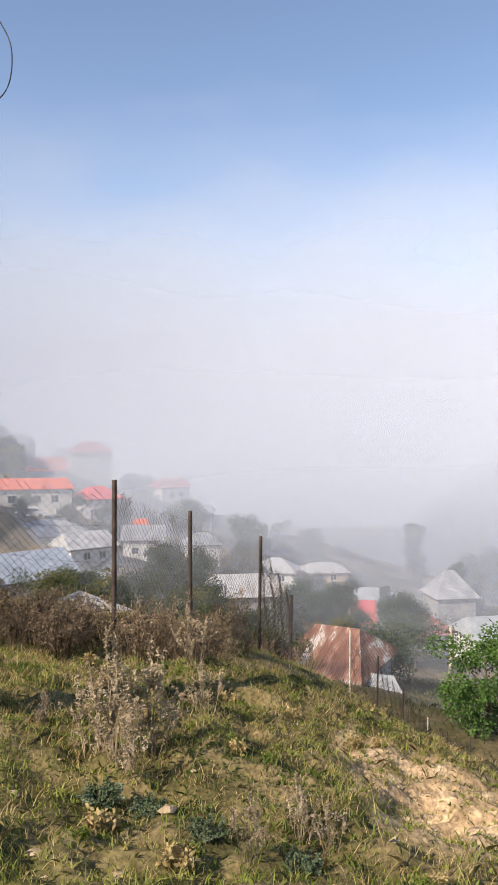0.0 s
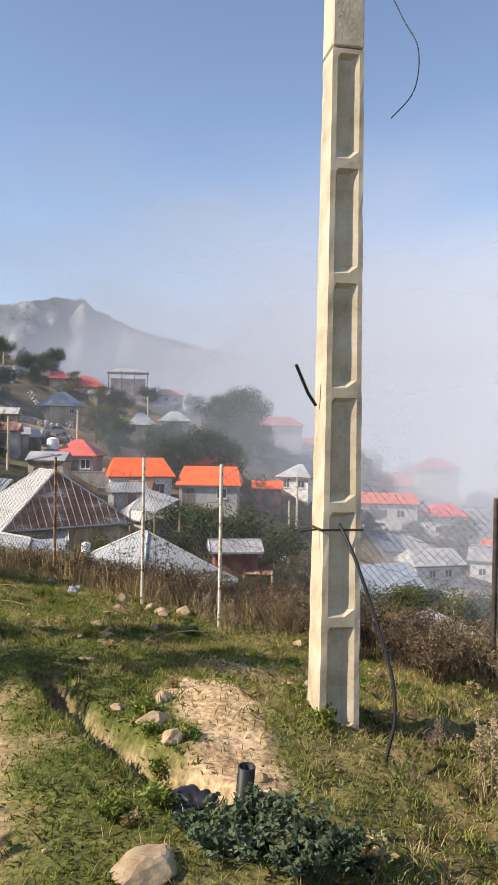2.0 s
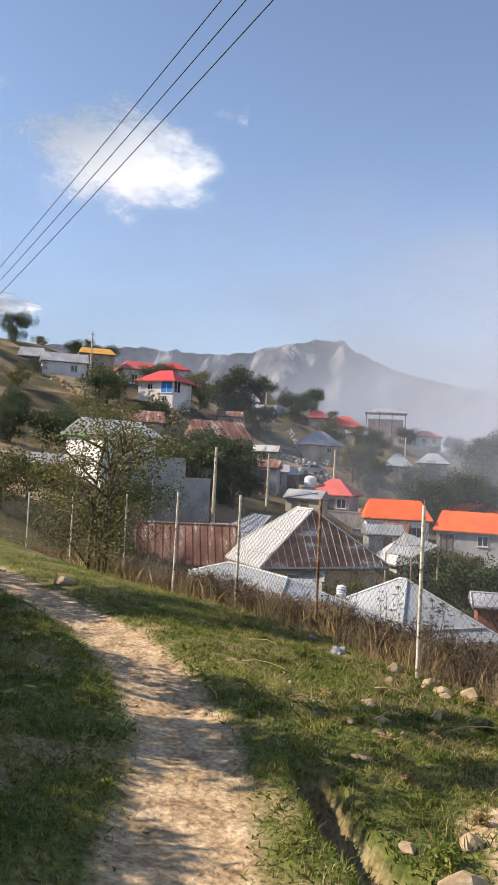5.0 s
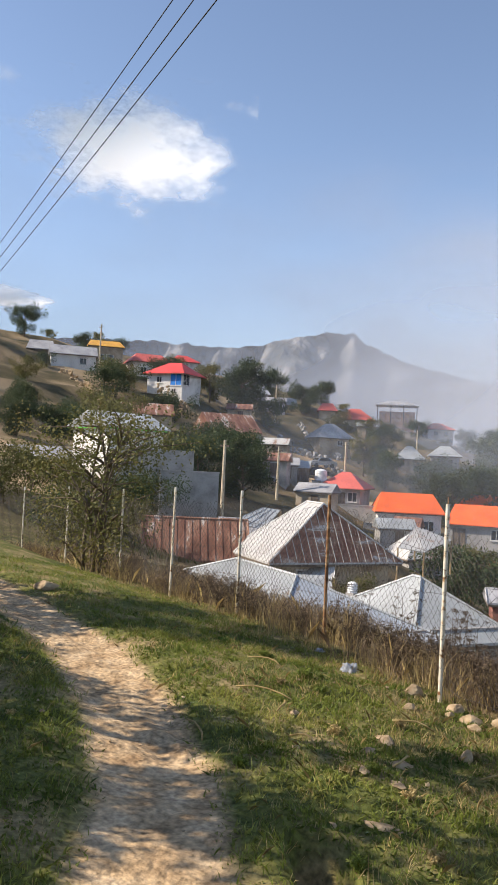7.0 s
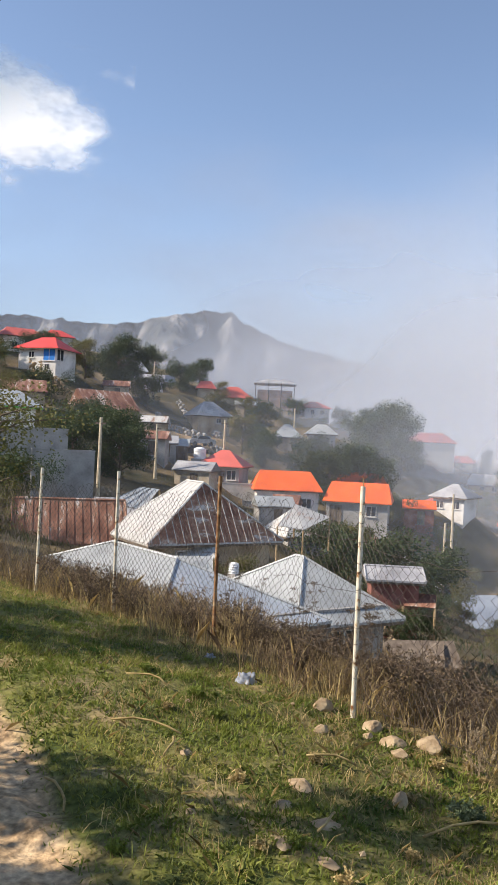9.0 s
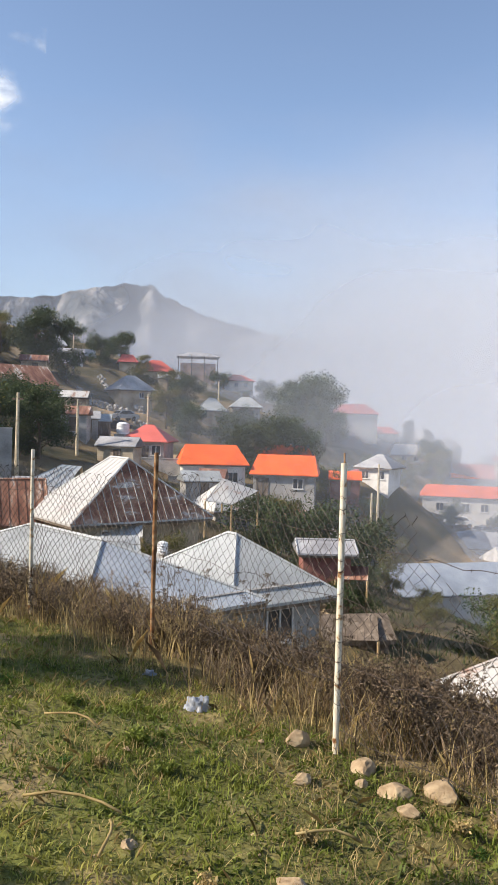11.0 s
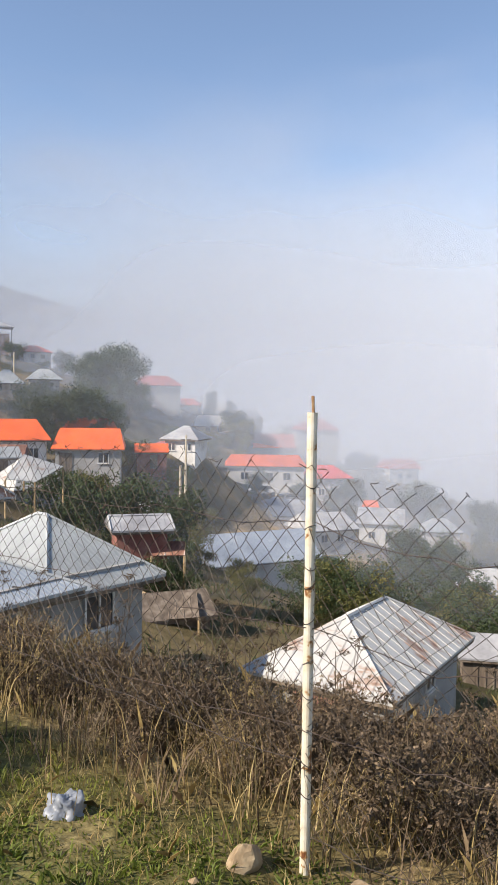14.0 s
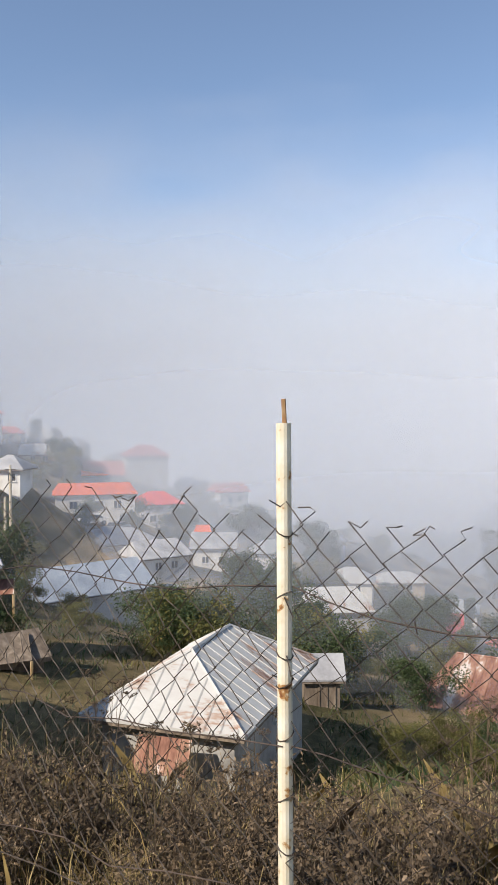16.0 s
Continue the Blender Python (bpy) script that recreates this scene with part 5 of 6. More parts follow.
for t_, x_, y_, k_ in ((oak, -61.5, 130, 1.75), (oak, -57, 128, 1.2), (oak, -66, 134, 1.25), (oak, -88, 92.5, 1.35), (round_tree, -91, 96, 1.3), (round_tree, -97.5, 119, 1.2), (oak, -105, 118, 0.9),
                          (round_tree, -86, 97, 1.1), (oak, -54.5, 57.0, 0.9), (shrub_tree, -12, 46, 1.0), (shrub_tree, -4, 49, 1.1), (shrub_tree, 2, 47, 0.9), (shrub_tree, -9, 56, 1.2), (round_tree, -14, 66, 0.8), (shrub_tree, -8, 70, 1.5), (oak, 4, 72, 0.7), (round_tree, -3, 67, 0.8), (oak, 9, 84, 0.8), (round_tree, -12, 80, 0.9), (oak, 16, 80, 0.8), (round_tree, -6, 92, 1.0), (round_tree, -53.5, 51, 1.0), (dry_tree, -112, 100, 0.9), (round_tree, -104, 90, 1.0), (oak, -45.5, 92, 1.1), (dry_tree, -52, 95, 1.1),
                          (shrub_tree, -25, 55, 1.2), (shrub_tree, -31.5, 60, 1.7), (shrub_tree, -27, 62, 1.6), (dry_tree, -33, 63, 0.9), (round_tree, -64, 97, 1.1), (dry_tree, -70, 100, 1.1), (oak, -75, 112, 0.9),
                          (round_tree, -60, 103, 1.2), (dry_tree, -82, 110, 1.0), (poplar, -50, 150, 0.8), (poplar, -46.5, 152, 0.7), (poplar, -42, 155, 0.6), (poplar, 33, 128, 0.8), (oak, 38, 130, 1.3), (oak, 45, 140, 1.5),
                          (oak, 30, 118, 1.0), (poplar, 14, 112, 0.55), (poplar, 19, 113, 0.6), (oak, 24, 66, 0.6), (dry_tree, 20, 62, 0.7), (oak, 8, 100, 0.9), (dry_tree, -2, 100, 1.0), (round_tree, -10, 95, 1.0),
                          (shrub_tree, -6, 60, 0.9), (shrub_tree, 0, 62, 1.0), (dry_bush, -3, 52, 1.3), (shrub_tree, 10, 56, 1.4), (shrub_tree, 14, 66, 1.5), (dry_bush, -14, 58, 0.8), (dry_bush, -10, 46, 1.2),
                          (oak, -20, 118, 0.9), (round_tree, -28, 128, 0.9), (oak, -42, 140, 1.0), (dry_tree, -20, 150, 1.1), (oak, -10, 140, 1.2), (oak, 0, 130, 1.1), (round_tree, -30, 108, 0.7), (round_tree, -25.5, 113, 0.7),
                          (oak, -100, 128, 0.8), (round_tree, -84, 138, 0.8), (round_tree, -78, 146, 0.9), (oak, -72, 150, 1.0), (oak, -118, 84, 0.6), (round_tree, -113, 80.5, 0.8), (shrub_tree, -62, 60, 1.3), (dry_bush, -58, 52, 1.2),
                          (shrub_tree, -68, 66, 1.3), (dry_bush, -75, 60, 1.4), (dry_bush, -70, 50, 1.4), (shrub_tree, -82, 74, 1.4), (dry_bush, -80, 60, 1.5), (shrub_tree, -90, 70, 1.6), (dry_bush, -95, 74, 1.6),
                          (shrub_tree, -18.6, 38.9, 0.62), (dry_bush, -20.4, 38.6, 0.6), (shrub_tree, -17.4, 39.9, 0.6), (shrub_tree, -39, 88, 1.0), (shrub_tree, -34.5, 87, 0.9), (shrub_tree, -45, 40, 1.0), (dry_bush, -48, 34, 0.9), (dry_bush, -40, 26, 1.0), (dry_bush, -36, 22, 0.9), (shrub_tree, -30, 22, 0.8), (dry_bush, -27, 20, 0.8), (shrub_tree, -41, 35, 1.0), (dry_bush, -34, 27, 0.8)):
    plant(t_, x_, y_, k_, (x_ * 37 + y_ * 11) % 360)
rng_ = random.Random(21)
for k_ in range(120):
    r_, a_ = rng_.uniform(62, 165), rng_.uniform(-20, 62)
    x_, y_ = -r_ * math.sin(radians(a_)), r_ * math.cos(radians(a_))
    if any(o.name.split(".")[0] in ("house", "barn", "shed") and (o.location.xy - Vector((x_, y_))).length < 8.5 for o in scene.objects if o.parent is None and o.type == "EMPTY"):
        continue
    plant(rng_.choice((shrub_tree, shrub_tree, dry_bush, round_tree, dry_tree)), x_, y_, rng_.uniform(0.55, 1.2), rng_.uniform(0, 360))

green_tree = make_tree("tree", "green tree with a sunlit leaf tone below the fence", 4.6, 2.3, 31, 9000, 0.17, M_LEAFBRIGHT, base=0.12, limbs=12)
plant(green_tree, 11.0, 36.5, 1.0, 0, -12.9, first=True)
hedge = make_tree("bush", "tall leafy bush growing through the fence", 3.2, 1.5, 33, 8500, 0.07, M_LEAFDRY, base=0.06, limbs=9, stems=5, clump=0.36)
plant(hedge, -14.75, 11.6, 1.0, 0, None, first=True)

# trees beside the track that throw the shade across it
shade_tree = make_tree("bush", "dense leafy hedge bush beside the track", 2.4, 1.2, 41, 20000, 0.12, M_LEAF, base=0.04, limbs=11, stems=3, clump=0.4)
plant(shade_tree, -5.6, -0.9, 0.82, 0, first=True)
for x_, y_, k_ in ((-6.2, -0.2, 0.8), (-6.8, 0.4, 0.84), (-7.4, 1.05, 0.8), (-8.0, 1.6, 0.84), (-8.7, 2.1, 0.8), (-9.6, 2.6, 0.84), (-10.5, 3.0, 0.8), (-11.6, 3.4, 0.84), (-12.9, 3.8, 0.8), (-14.3, 4.2, 0.84), (-15.8, 4.5, 0.8), (-4.8, -1.7, 0.8), (-8.8, 0.6, 0.75), (-10.6, 1.6, 0.75)):
    plant(shade_tree, x_, y_, k_ * 0.92, x_ * 77 % 360)
    plant(shade_tree, x_ - 0.6, y_ - 0.5, k_ * 1.02, x_ * 131 % 360)
slim_tree = make_tree("tree", "slim young tree beside the dirt track", 4.2, 0.65, 43, 1700, 0.1, M_LEAF, base=0.45, limbs=10)
plant(slim_tree, -8.4, 2.9, 1.0, 0, first=True)
for x_, y_, k_ in ((-7.7, 1.9, 1.12), (-12.2, 4.3, 1.1), (-11.5, 4.7, 1.05), (-12.9, 4.9, 1.1)):
    plant(slim_tree, x_, y_, k_, x_ * 91 % 360)

# low scrub between the roofs below
rng_ = random.Random(33)
for _ in range(70):
    r_, a_ = rng_.uniform(30, 64), rng_.uniform(-16, 36)
    x_, y_ = -3 - r_ * math.sin(radians(a_)), 5 + r_ * math.cos(radians(a_))
    if any(o.name.split(".")[0] in ("house", "barn", "shed", "lean_to") and (o.location.xy - Vector((x_, y_))).length < 6.5 for o in scene.objects if o.parent is None and o.type == "EMPTY"):
        continue
    plant(rng_.choice((dry_bush, dry_bush, shrub_tree)), x_, y_, rng_.uniform(0.3, 0.7), rng_.uniform(0, 360))


# ---- grass and weeds ----
def blades(name, label, mat, n, area, keep, height, width, lean, seed):
    """Many single grass blades over an area; keep(x, y) is the chance that one grows there."""
    r = np.random.RandomState(seed)
    x, y = r.uniform(area[0], area[1], n), r.uniform(area[2], area[3], n)
    ok = r.uniform(0, 1, n) < keep(x, y)
    x, y = x[ok], y[ok]
    n = len(x)
    z = ground_z(x, y)
    h = height * r.uniform(0.45, 1.3, n) * (0.7 + 0.6 * (0.5 + waves(x, y, 0.9, seed)))
    a, l = r.uniform(0, 6.283, n), lean * r.uniform(0.1, 1.3, n) * h
    b = r.uniform(0, 6.283, n)
    w = width * r.uniform(0.6, 1.3, n) / 2
    p = np.stack([x, y, z - 0.01], -1)
    side = np.stack([np.cos(b) * w, np.sin(b) * w, np.zeros(n)], -1)
    way = np.stack([np.cos(a) * l, np.sin(a) * l, np.zeros(n)], -1)
    up = np.stack([np.zeros(n), np.zeros(n), h], -1)
    mid = p + way * 0.35 + up * 0.6
    v = np.stack([p - side, p + side, mid + side * 0.7, p + way + up * 0.95, mid - side * 0.7], 1).reshape(-1, 3)
    me = bpy.data.meshes.new(name)
    me.vertices.add(len(v))
    me.vertices.foreach_set("co", v.reshape(-1))
    me.loops.add(5 * n)
    me.loops.foreach_set("vertex_index", np.arange(5 * n))
    me.polygons.add(n)
    me.polygons.foreach_set("loop_start", np.arange(n) * 5)
    me.polygons.foreach_set("loop_total", np.full(n, 5))
    me.update(calc_edges=True)
    me.materials.append(mat)
    return tagged(new(name, me), label, "grass", kind="stuff")


def off_track(x, y):
    return smooth(path_dist(x, y), 0.2, 0.6)


def inside(x, y):
    """1 on the track's side of the fence."""
    return 1 - smooth(y - fence_y(x), -0.5, 0.2)


def bare(x, y):
    return np.clip(0.85 - smooth(line_dist(x, y, EARTH), 0.08, 0.42) + 0.55 * bump(x, y, -2.9, 5.9, 0.5, 0.5) + bump(x, y, 1.4, 5.2, 0.5, 0.9) + (1 - smooth(line_dist(x, y, DITCH), 0.08, 0.2)), 0, 1)


def patch(x, y, s, seed, lo=-0.25, hi=0.25):
    return smooth(waves(x, y, s, seed), lo, hi)


blades("grass", "short grazed green grass on the verge", M_GRASS, 360000, (-13, 2.2, 1.2, 10.5),
       lambda x, y: off_track(x, y) * inside(x, y) * (1 - bare(x, y)) * (0.25 + 0.75 * patch(x, y, 0.7, 5)) * (1 - 0.35 * smooth(x, -3.4, -1.5)) * (1 - 0.5 * smooth(np.hypot(x + 4, y - 4), 4, 9)), 0.042, 0.0075, 0.9, 3)
blades("clover", "low broad-leaved clover and weeds in the turf", M_GRASS, 120000, (-8.5, 2.0, 1.8, 8.6),
       lambda x, y: off_track(x, y) * inside(x, y) * (1 - bare(x, y)) * (0.15 + 0.85 * patch(x, y, 0.45, 51)) * (1 - 0.4 * smooth(x, -3.0, -1.2)), 0.028, 0.017, 1.6, 52)
blades("grass", "sparse dry yellowed grass among the green", M_STRAW, 210000, (-12, 2.5, 1.5, 10.5),
       lambda x, y: off_track(x, y) * (1 - bare(x, y)) * (0.12 + 0.6 * patch(x, y, 0.8, 9)) * (0.35 + 0.65 * smooth(0.55 * x + 0.83 * y, 1.5, 3.5)), 0.065, 0.004, 1.2, 4)
blades("grass", "tall dry grass along the fence", M_STRAW, 62000, (-24, 3, 6.5, 16),
       lambda x, y: smooth(y - fence_y(x), -0.7, 0.2) * (1 - smooth(y - fence_y(x), 2.2, 3.8)) * (0.2 + 0.8 * patch(x, y, 1.1, 12)) * (1 - smooth(x, -2, 0)), 0.34, 0.006, 0.6, 6)
blades("grass", "brown withered undergrowth along the fence", M_DRYSTEM, 80000, (-24, 3, 6.5, 16),
       lambda x, y: smooth(y - fence_y(x), -0.5, 0.3) * (1 - smooth(y - fence_y(x), 2.2, 3.8)) * (0.3 + 0.7 * patch(x, y, 0.9, 15)) * (1 - smooth(x, -2, 0)), 0.26, 0.007, 0.8, 7)
blades("grass", "rough dry grass on the steep slope", M_STRAW, 70000, (-2.2, 9, 5, 20),
       lambda x, y: smooth(0.55 * x + 0.83 * y, 3.6, 5) * (1 - bare(x, y)) * (0.25 + 0.75 * patch(x, y, 1.0, 18)), 0.075, 0.004, 0.9, 8)
blades("grass", "rough green grass on the steep slope", M_GRASS, 34000, (-2.5, 6, 3, 14),
       lambda x, y: (1 - bare(x, y)) * patch(x, y, 0.8, 22), 0.06, 0.006, 0.9, 9)


# ---- shrubs ----
def make_shrub(name, label, seed, h, spread, stems, mat_stem, mat_leaf, leaves, leaf, twigs=5, droop=0.0, category="shrub"):
    rng = random.Random(seed)
    t = thing(name, Matrix(), label, category)
    wood, fol = Soup(), Soup()
    for _ in range(stems):
        a = rng.uniform(0, 6.28)
        hh = h * rng.uniform(0.55, 1.1)
        out = spread * rng.random() ** 0.6
        foot = Vector((math.cos(a), math.sin(a), 0)) * out * 0.3
        top = Vector((math.cos(a) * out, math.sin(a) * out, hh))
        line = [foot - Vector((0, 0, 0.06)), foot.lerp(top, 0.45) + Vector((rng.uniform(-1, 1), rng.uniform(-1, 1), 0.5)) * 0.05 * h, top]
        wood.tube(line, 0.0045, 0.0015, 3)
        for _ in range(twigs):
            f = rng.uniform(0.3, 1.0)
            p = line[1].lerp(line[2], (f - 0.45) / 0.55) if f > 0.45 else line[0].lerp(line[1], f / 0.45)
            d = Vector((rng.uniform(-1, 1), rng.uniform(-1, 1), rng.uniform(-0.1, 1.0) - droop)).normalized() * h * rng.uniform(0.1, 0.24)
            wood.tube([p, p + d], 0.002, 0.001, 3)
            for _ in range(leaves):
                q = p + d * rng.uniform(0.15, 1.05)
                g = Vector((rng.uniform(-1, 1), rng.uniform(-1, 1), rng.uniform(-0.8, 0.8))).normalized() * leaf * rng.uniform(0.5, 1.4)
                fol.leaf(q, g, leaf * rng.uniform(0.35, 0.7), rng)
    tagged(wood.build("twig_tangle", mat_stem, t), kind="stuff")
    tagged(fol.build("foliage", mat_leaf, t), kind="stuff")
    return t


def make_umbel(seed):
    """A tall dark weed with flat seed heads."""
    rng = random.Random(seed)
    t = thing("dry_weed", Matrix(), "tall dark dried weed with flat seed heads", "weed")
    stem, head = Soup(), Soup()
    for _ in range(3):
        x, y = rng.uniform(-0.1, 0.1), rng.uniform(-0.1, 0.1)
        top = Vector((x * 2.5, y * 2.5, rng.uniform(0.6, 0.95)))
        stem.tube([(x, y, -0.05), (x * 1.5, y * 1.5, 0.4), top], 0.005, 0.0025, 4)
        for _ in range(rng.choice((1, 2, 3))):
            f = rng.uniform(0.6, 0.9)
            tip = top + Vector((rng.uniform(-0.12, 0.12), rng.uniform(-0.12, 0.12), rng.uniform(-0.12, 0.02)))
            stem.tube([top * f, tip], 0.0025, 0.0018, 3)
            for _ in range(16):
                a, rr = rng.uniform(0, 6.28), 0.05 * rng.random() ** 0.5
                e = tip + Vector((math.cos(a) * rr, math.sin(a) * rr, 0.028 + rng.uniform(-0.006, 0.006)))
                stem.tube([tip, e], 0.001, 0.001, 3)
                for _ in range(5):
                    head.leaf(e, Vector((rng.uniform(-1, 1), rng.uniform(-1, 1), rng.uniform(-0.3, 0.8))) * 0.013, 0.009, rng)
    tagged(stem.build("stalk", M_DARKSTEM, t), kind="stuff")
    tagged(head.build("umbel_head", M_DARKSTEM, t), kind="stuff")
    return t


def make_spiky(name, label, seed, h, spread, stems, mat, category="weed"):
    """A dried weed: upright bare stems with tufts of small leaves strung along their upper part."""
    rng = random.Random(seed)
    t = thing(name, Matrix(), label, category)
    wood, fol = Soup(), Soup()
    for _ in range(stems):
        a, out = rng.uniform(0, 6.28), spread * rng.random()
        top = Vector((math.cos(a) * out, math.sin(a) * out, h * rng.uniform(0.4, 1.05)))
        foot = Vector((top.x * 0.35, top.y * 0.35, -0.05))
        bend = foot.lerp(top, 0.5) + Vector((rng.uniform(-1, 1), rng.uniform(-1, 1), 0)) * 0.03
        wood.tube([foot, bend, top], 0.004, 0.0016, 3)
        side = [(bend, top)]
        for _ in range(3):
            p = bend.lerp(top, rng.uniform(-0.2, 0.8))
            e = p + Vector((rng.uniform(-1, 1), rng.uniform(-1, 1), rng.uniform(0.4, 1.6))).normalized() * h * rng.uniform(0.1, 0.25)
            wood.tube([p, e], 0.0022, 0.001, 3)
            side.append((p, e))
        for p, e in side:
            for _ in range(int((e - p).length / 0.02)):
                q = p.lerp(e, rng.uniform(0.2, 1.0))
                for _ in range(rng.choice((3, 5, 7))):
                    g = Vector((rng.uniform(-1, 1), rng.uniform(-1, 1), rng.uniform(-0.9, 0.6))).normalized() * rng.uniform(0.012, 0.034)
                    fol.leaf(q, g, 0.012, rng)
    tagged(wood.build("twig_tangle", mat, t), kind="stuff")
    tagged(fol.build("foliage", mat, t), kind="stuff")
    return t


kinds = [make_shrub("dry_shrub", "brown leafless shrub tangled along the fence", 51, 0.62, 0.45, 34, M_DRYSTEM, M_DRYSTEM, 7, 0.03),
         make_shrub("dry_shrub", "dark brown withered shrub along the fence", 52, 0.72, 0.42, 30, M_DARKSTEM, M_DARKSTEM, 8, 0.032),
         make_shrub("dry_shrub", "reddish brown brittle shrub along the fence", 53, 0.5, 0.5, 36, M_DRYSTEM, M_DRYSTEM, 6, 0.028),
         make_shrub("dry_shrub", "straw-coloured bushy dry weed along the fence", 54, 0.55, 0.45, 34, M_STRAW, M_DRYSTEM, 4, 0.026),
         make_shrub("dry_shrub", "pale grey twiggy weed along the fence", 55, 0.5, 0.4, 28, M_PALESTEM, M_DRYSTEM, 5, 0.022)]
umbel = make_umbel(61)
rng_ = random.Random(77)
used_ = set()


def grow(t, x, y, k):
    plant(t, x, y, k, rng_.uniform(0, 360), None, first=t.name not in used_)
    used_.add(t.name)


for k_ in range(190):
    x_ = -2.6 - 18 * rng_.random() ** 1.5
    y_ = float(fence_y(x_)) + rng_.choice((rng_.uniform(-0.1, 1.3), rng_.uniform(0.2, 2.4)))
    grow(rng_.choice(kinds), x_, y_, rng_.uniform(0.35, 0.8))
for k_ in range(26):
    x_ = rng_.uniform(-8.5, -3.2)
    grow(umbel, x_, float(fence_y(x_)) + rng_.uniform(0.5, 2.2), rng_.uniform(0.6, 0.9))
# the thicket where the fence turns downhill; its dark shrub colour stands for shade
for k_ in range(22):
    grow(kinds[1 if k_ % 3 else 0], rng_.uniform(-3.0, -0.3), rng_.uniform(7.5, 9.0), rng_.uniform(0.6, 0.95))
for k_ in range(16):
    y_ = rng_.uniform(9, 17)
    grow(rng_.choice(kinds), -1.2 + 0.3 * (y_ - 8.4) + rng_.uniform(-0.8, 0.4), y_, rng_.uniform(0.6, 1.0))

for k_ in range(46):
    x_ = rng_.uniform(-8.5, -3.4)
    grow(kinds[1 if k_ % 4 else 2], x_, float(fence_y(x_)) + rng_.uniform(0.2, 1.6), rng_.uniform(0.45, 0.85))

# pale dried weeds and herbs before the fence
pale = make_spiky("dry_weed", "pale bleached weed with dried flower spikes", 71, 0.75, 0.3, 15, M_PALESTEM)
for x_, y_, k_ in ((-0.78, 4.7, 1.0), (-0.6, 4.85, 0.9), (-0.95, 4.9, 0.8), (-0.66, 4.45, 0.6), (-0.5, 7.4, 0.75), (-0.3, 5.9, 0.6), (0.0, 3.5, 0.38), (0.26, 3.9, 0.45), (0.4, 3.75, 0.35), (-4.3, 7.9, 0.5), (-3.9, 7.6, 0.5), (-1.35, 5.3, 0.35)):
    grow(pale, x_, y_, k_)
sage = make_shrub("herb", "grey-green leafy herb clump on bare soil", 73, 0.15, 0.26, 46, M_SAGE, M_SAGE, 9, 0.03, 5, category="plant")
for x_, y_, k_ in ((-1.72, 3.35, 1.1), (-1.5, 3.25, 1.1), (-1.85, 3.2, 0.9), (-1.35, 3.45, 0.8), (-0.75, 4.1, 0.6), (-0.5, 4.05, 0.5), (-0.2, 3.8, 0.5), (-4.1, 7.1, 0.5), (0.25, 3.55, 0.45)):
    grow(sage, x_, y_, k_)
tuft = make_shrub("grass_tuft", "lush green tuft in the short grass", 75, 0.12, 0.14, 26, M_GRASS, M_GRASS, 4, 0.035, 3, category="plant")
for x_, y_, k_ in ((-6.2, 7.5, 0.75), (-5.9, 7.3, 0.6), (-2.6, 4.0, 0.7), (-2.45, 3.85, 0.65), (-2.75, 4.15, 0.6), (-2.0, 5.0, 0.8), (-2.25, 3.4, 0.8), (-2.35, 3.2, 0.8), (-5.0, 5.4, 0.5), (-3.9, 5.0, 0.5)):
    grow(tuft, x_, y_, k_)
dry_tuft = make_shrub("grass_tuft", "dry yellowish tuft of rough grass", 76, 0.13, 0.12, 30, M_STRAW, M_STRAW, 3, 0.04, 3, category="plant")
weed_tuft = make_shrub("weed", "small dark green weed in the turf", 77, 0.07, 0.12, 16, M_GRASS, M_LEAFBRIGHT, 6, 0.025, 3, category="plant")
for k_ in range(110):
    x_, y_ = rng_.uniform(-7.5, 1.6), rng_.uniform(2.6, 8.0)
    if float(path_dist(np.array(x_), np.array(y_))) < 0.75 or y_ > float(fence_y(x_)) - 0.1:
        continue
    t_ = rng_.choice((dry_tuft, dry_tuft, weed_tuft, tuft) if x_ > -3 else (weed_tuft, tuft, dry_tuft))
    grow(t_, x_, y_, rng_.uniform(0.35, 0.9) * (1 if x_ > -3 else 0.6))
blades("scrub_grass", "coarse dry grass on the slope between houses", M_LEAFDRY, 26000, (-34, 16, 14, 62),
       lambda x, y: smooth(y - fence_y(x), 7, 12) * patch(x, y, 5, 31), 0.34, 0.03, 1.1, 32)
blades("scrub_grass", "coarse green weeds on the slope between houses", M_LEAF, 26000, (-34, 16, 14, 62),
       lambda x, y: smooth(y - fence_y(x), 7, 12) * patch(x, y, 6, 35), 0.34, 0.045, 1.1, 36)
# ---- mist, cloud and far mountains ----
def ridge_mesh(name, label, r, az0, az1, heights, mat, seed, rows=36):
    n = 320
    vs = []
    for j in range(rows):
        f = j / (rows - 1)
        for i in range(n):
            a = radians(az0 + (az1 - az0) * i / (n - 1))
            k = (az0 + (az1 - az0) * i / (n - 1))
            top = heights(k)
            gully = 1 - abs(noise.noise((k * 0.28 + 0.4 * noise.noise((k * 0.2, f * 2, 1)), f * 0.8, seed))) * 2
            fine = noise.noise((k * 1.1, f * 5, seed + 4))
            rr = r * (1 + 0.35 * f + (0.15 * gully + 0.06 * fine) * (1 - f) ** 0.5)
            z = -50 + (top + 50) * f ** 0.8 + 5 * fine * f * (1 - f) * 4
            vs.append((-math.sin(a) * rr, math.cos(a) * rr, z))
    ob = mesh_object(name, vs, grid_faces(n, rows), mat, None, True)
    return tagged(ob, label, "mountain", kind="structure")


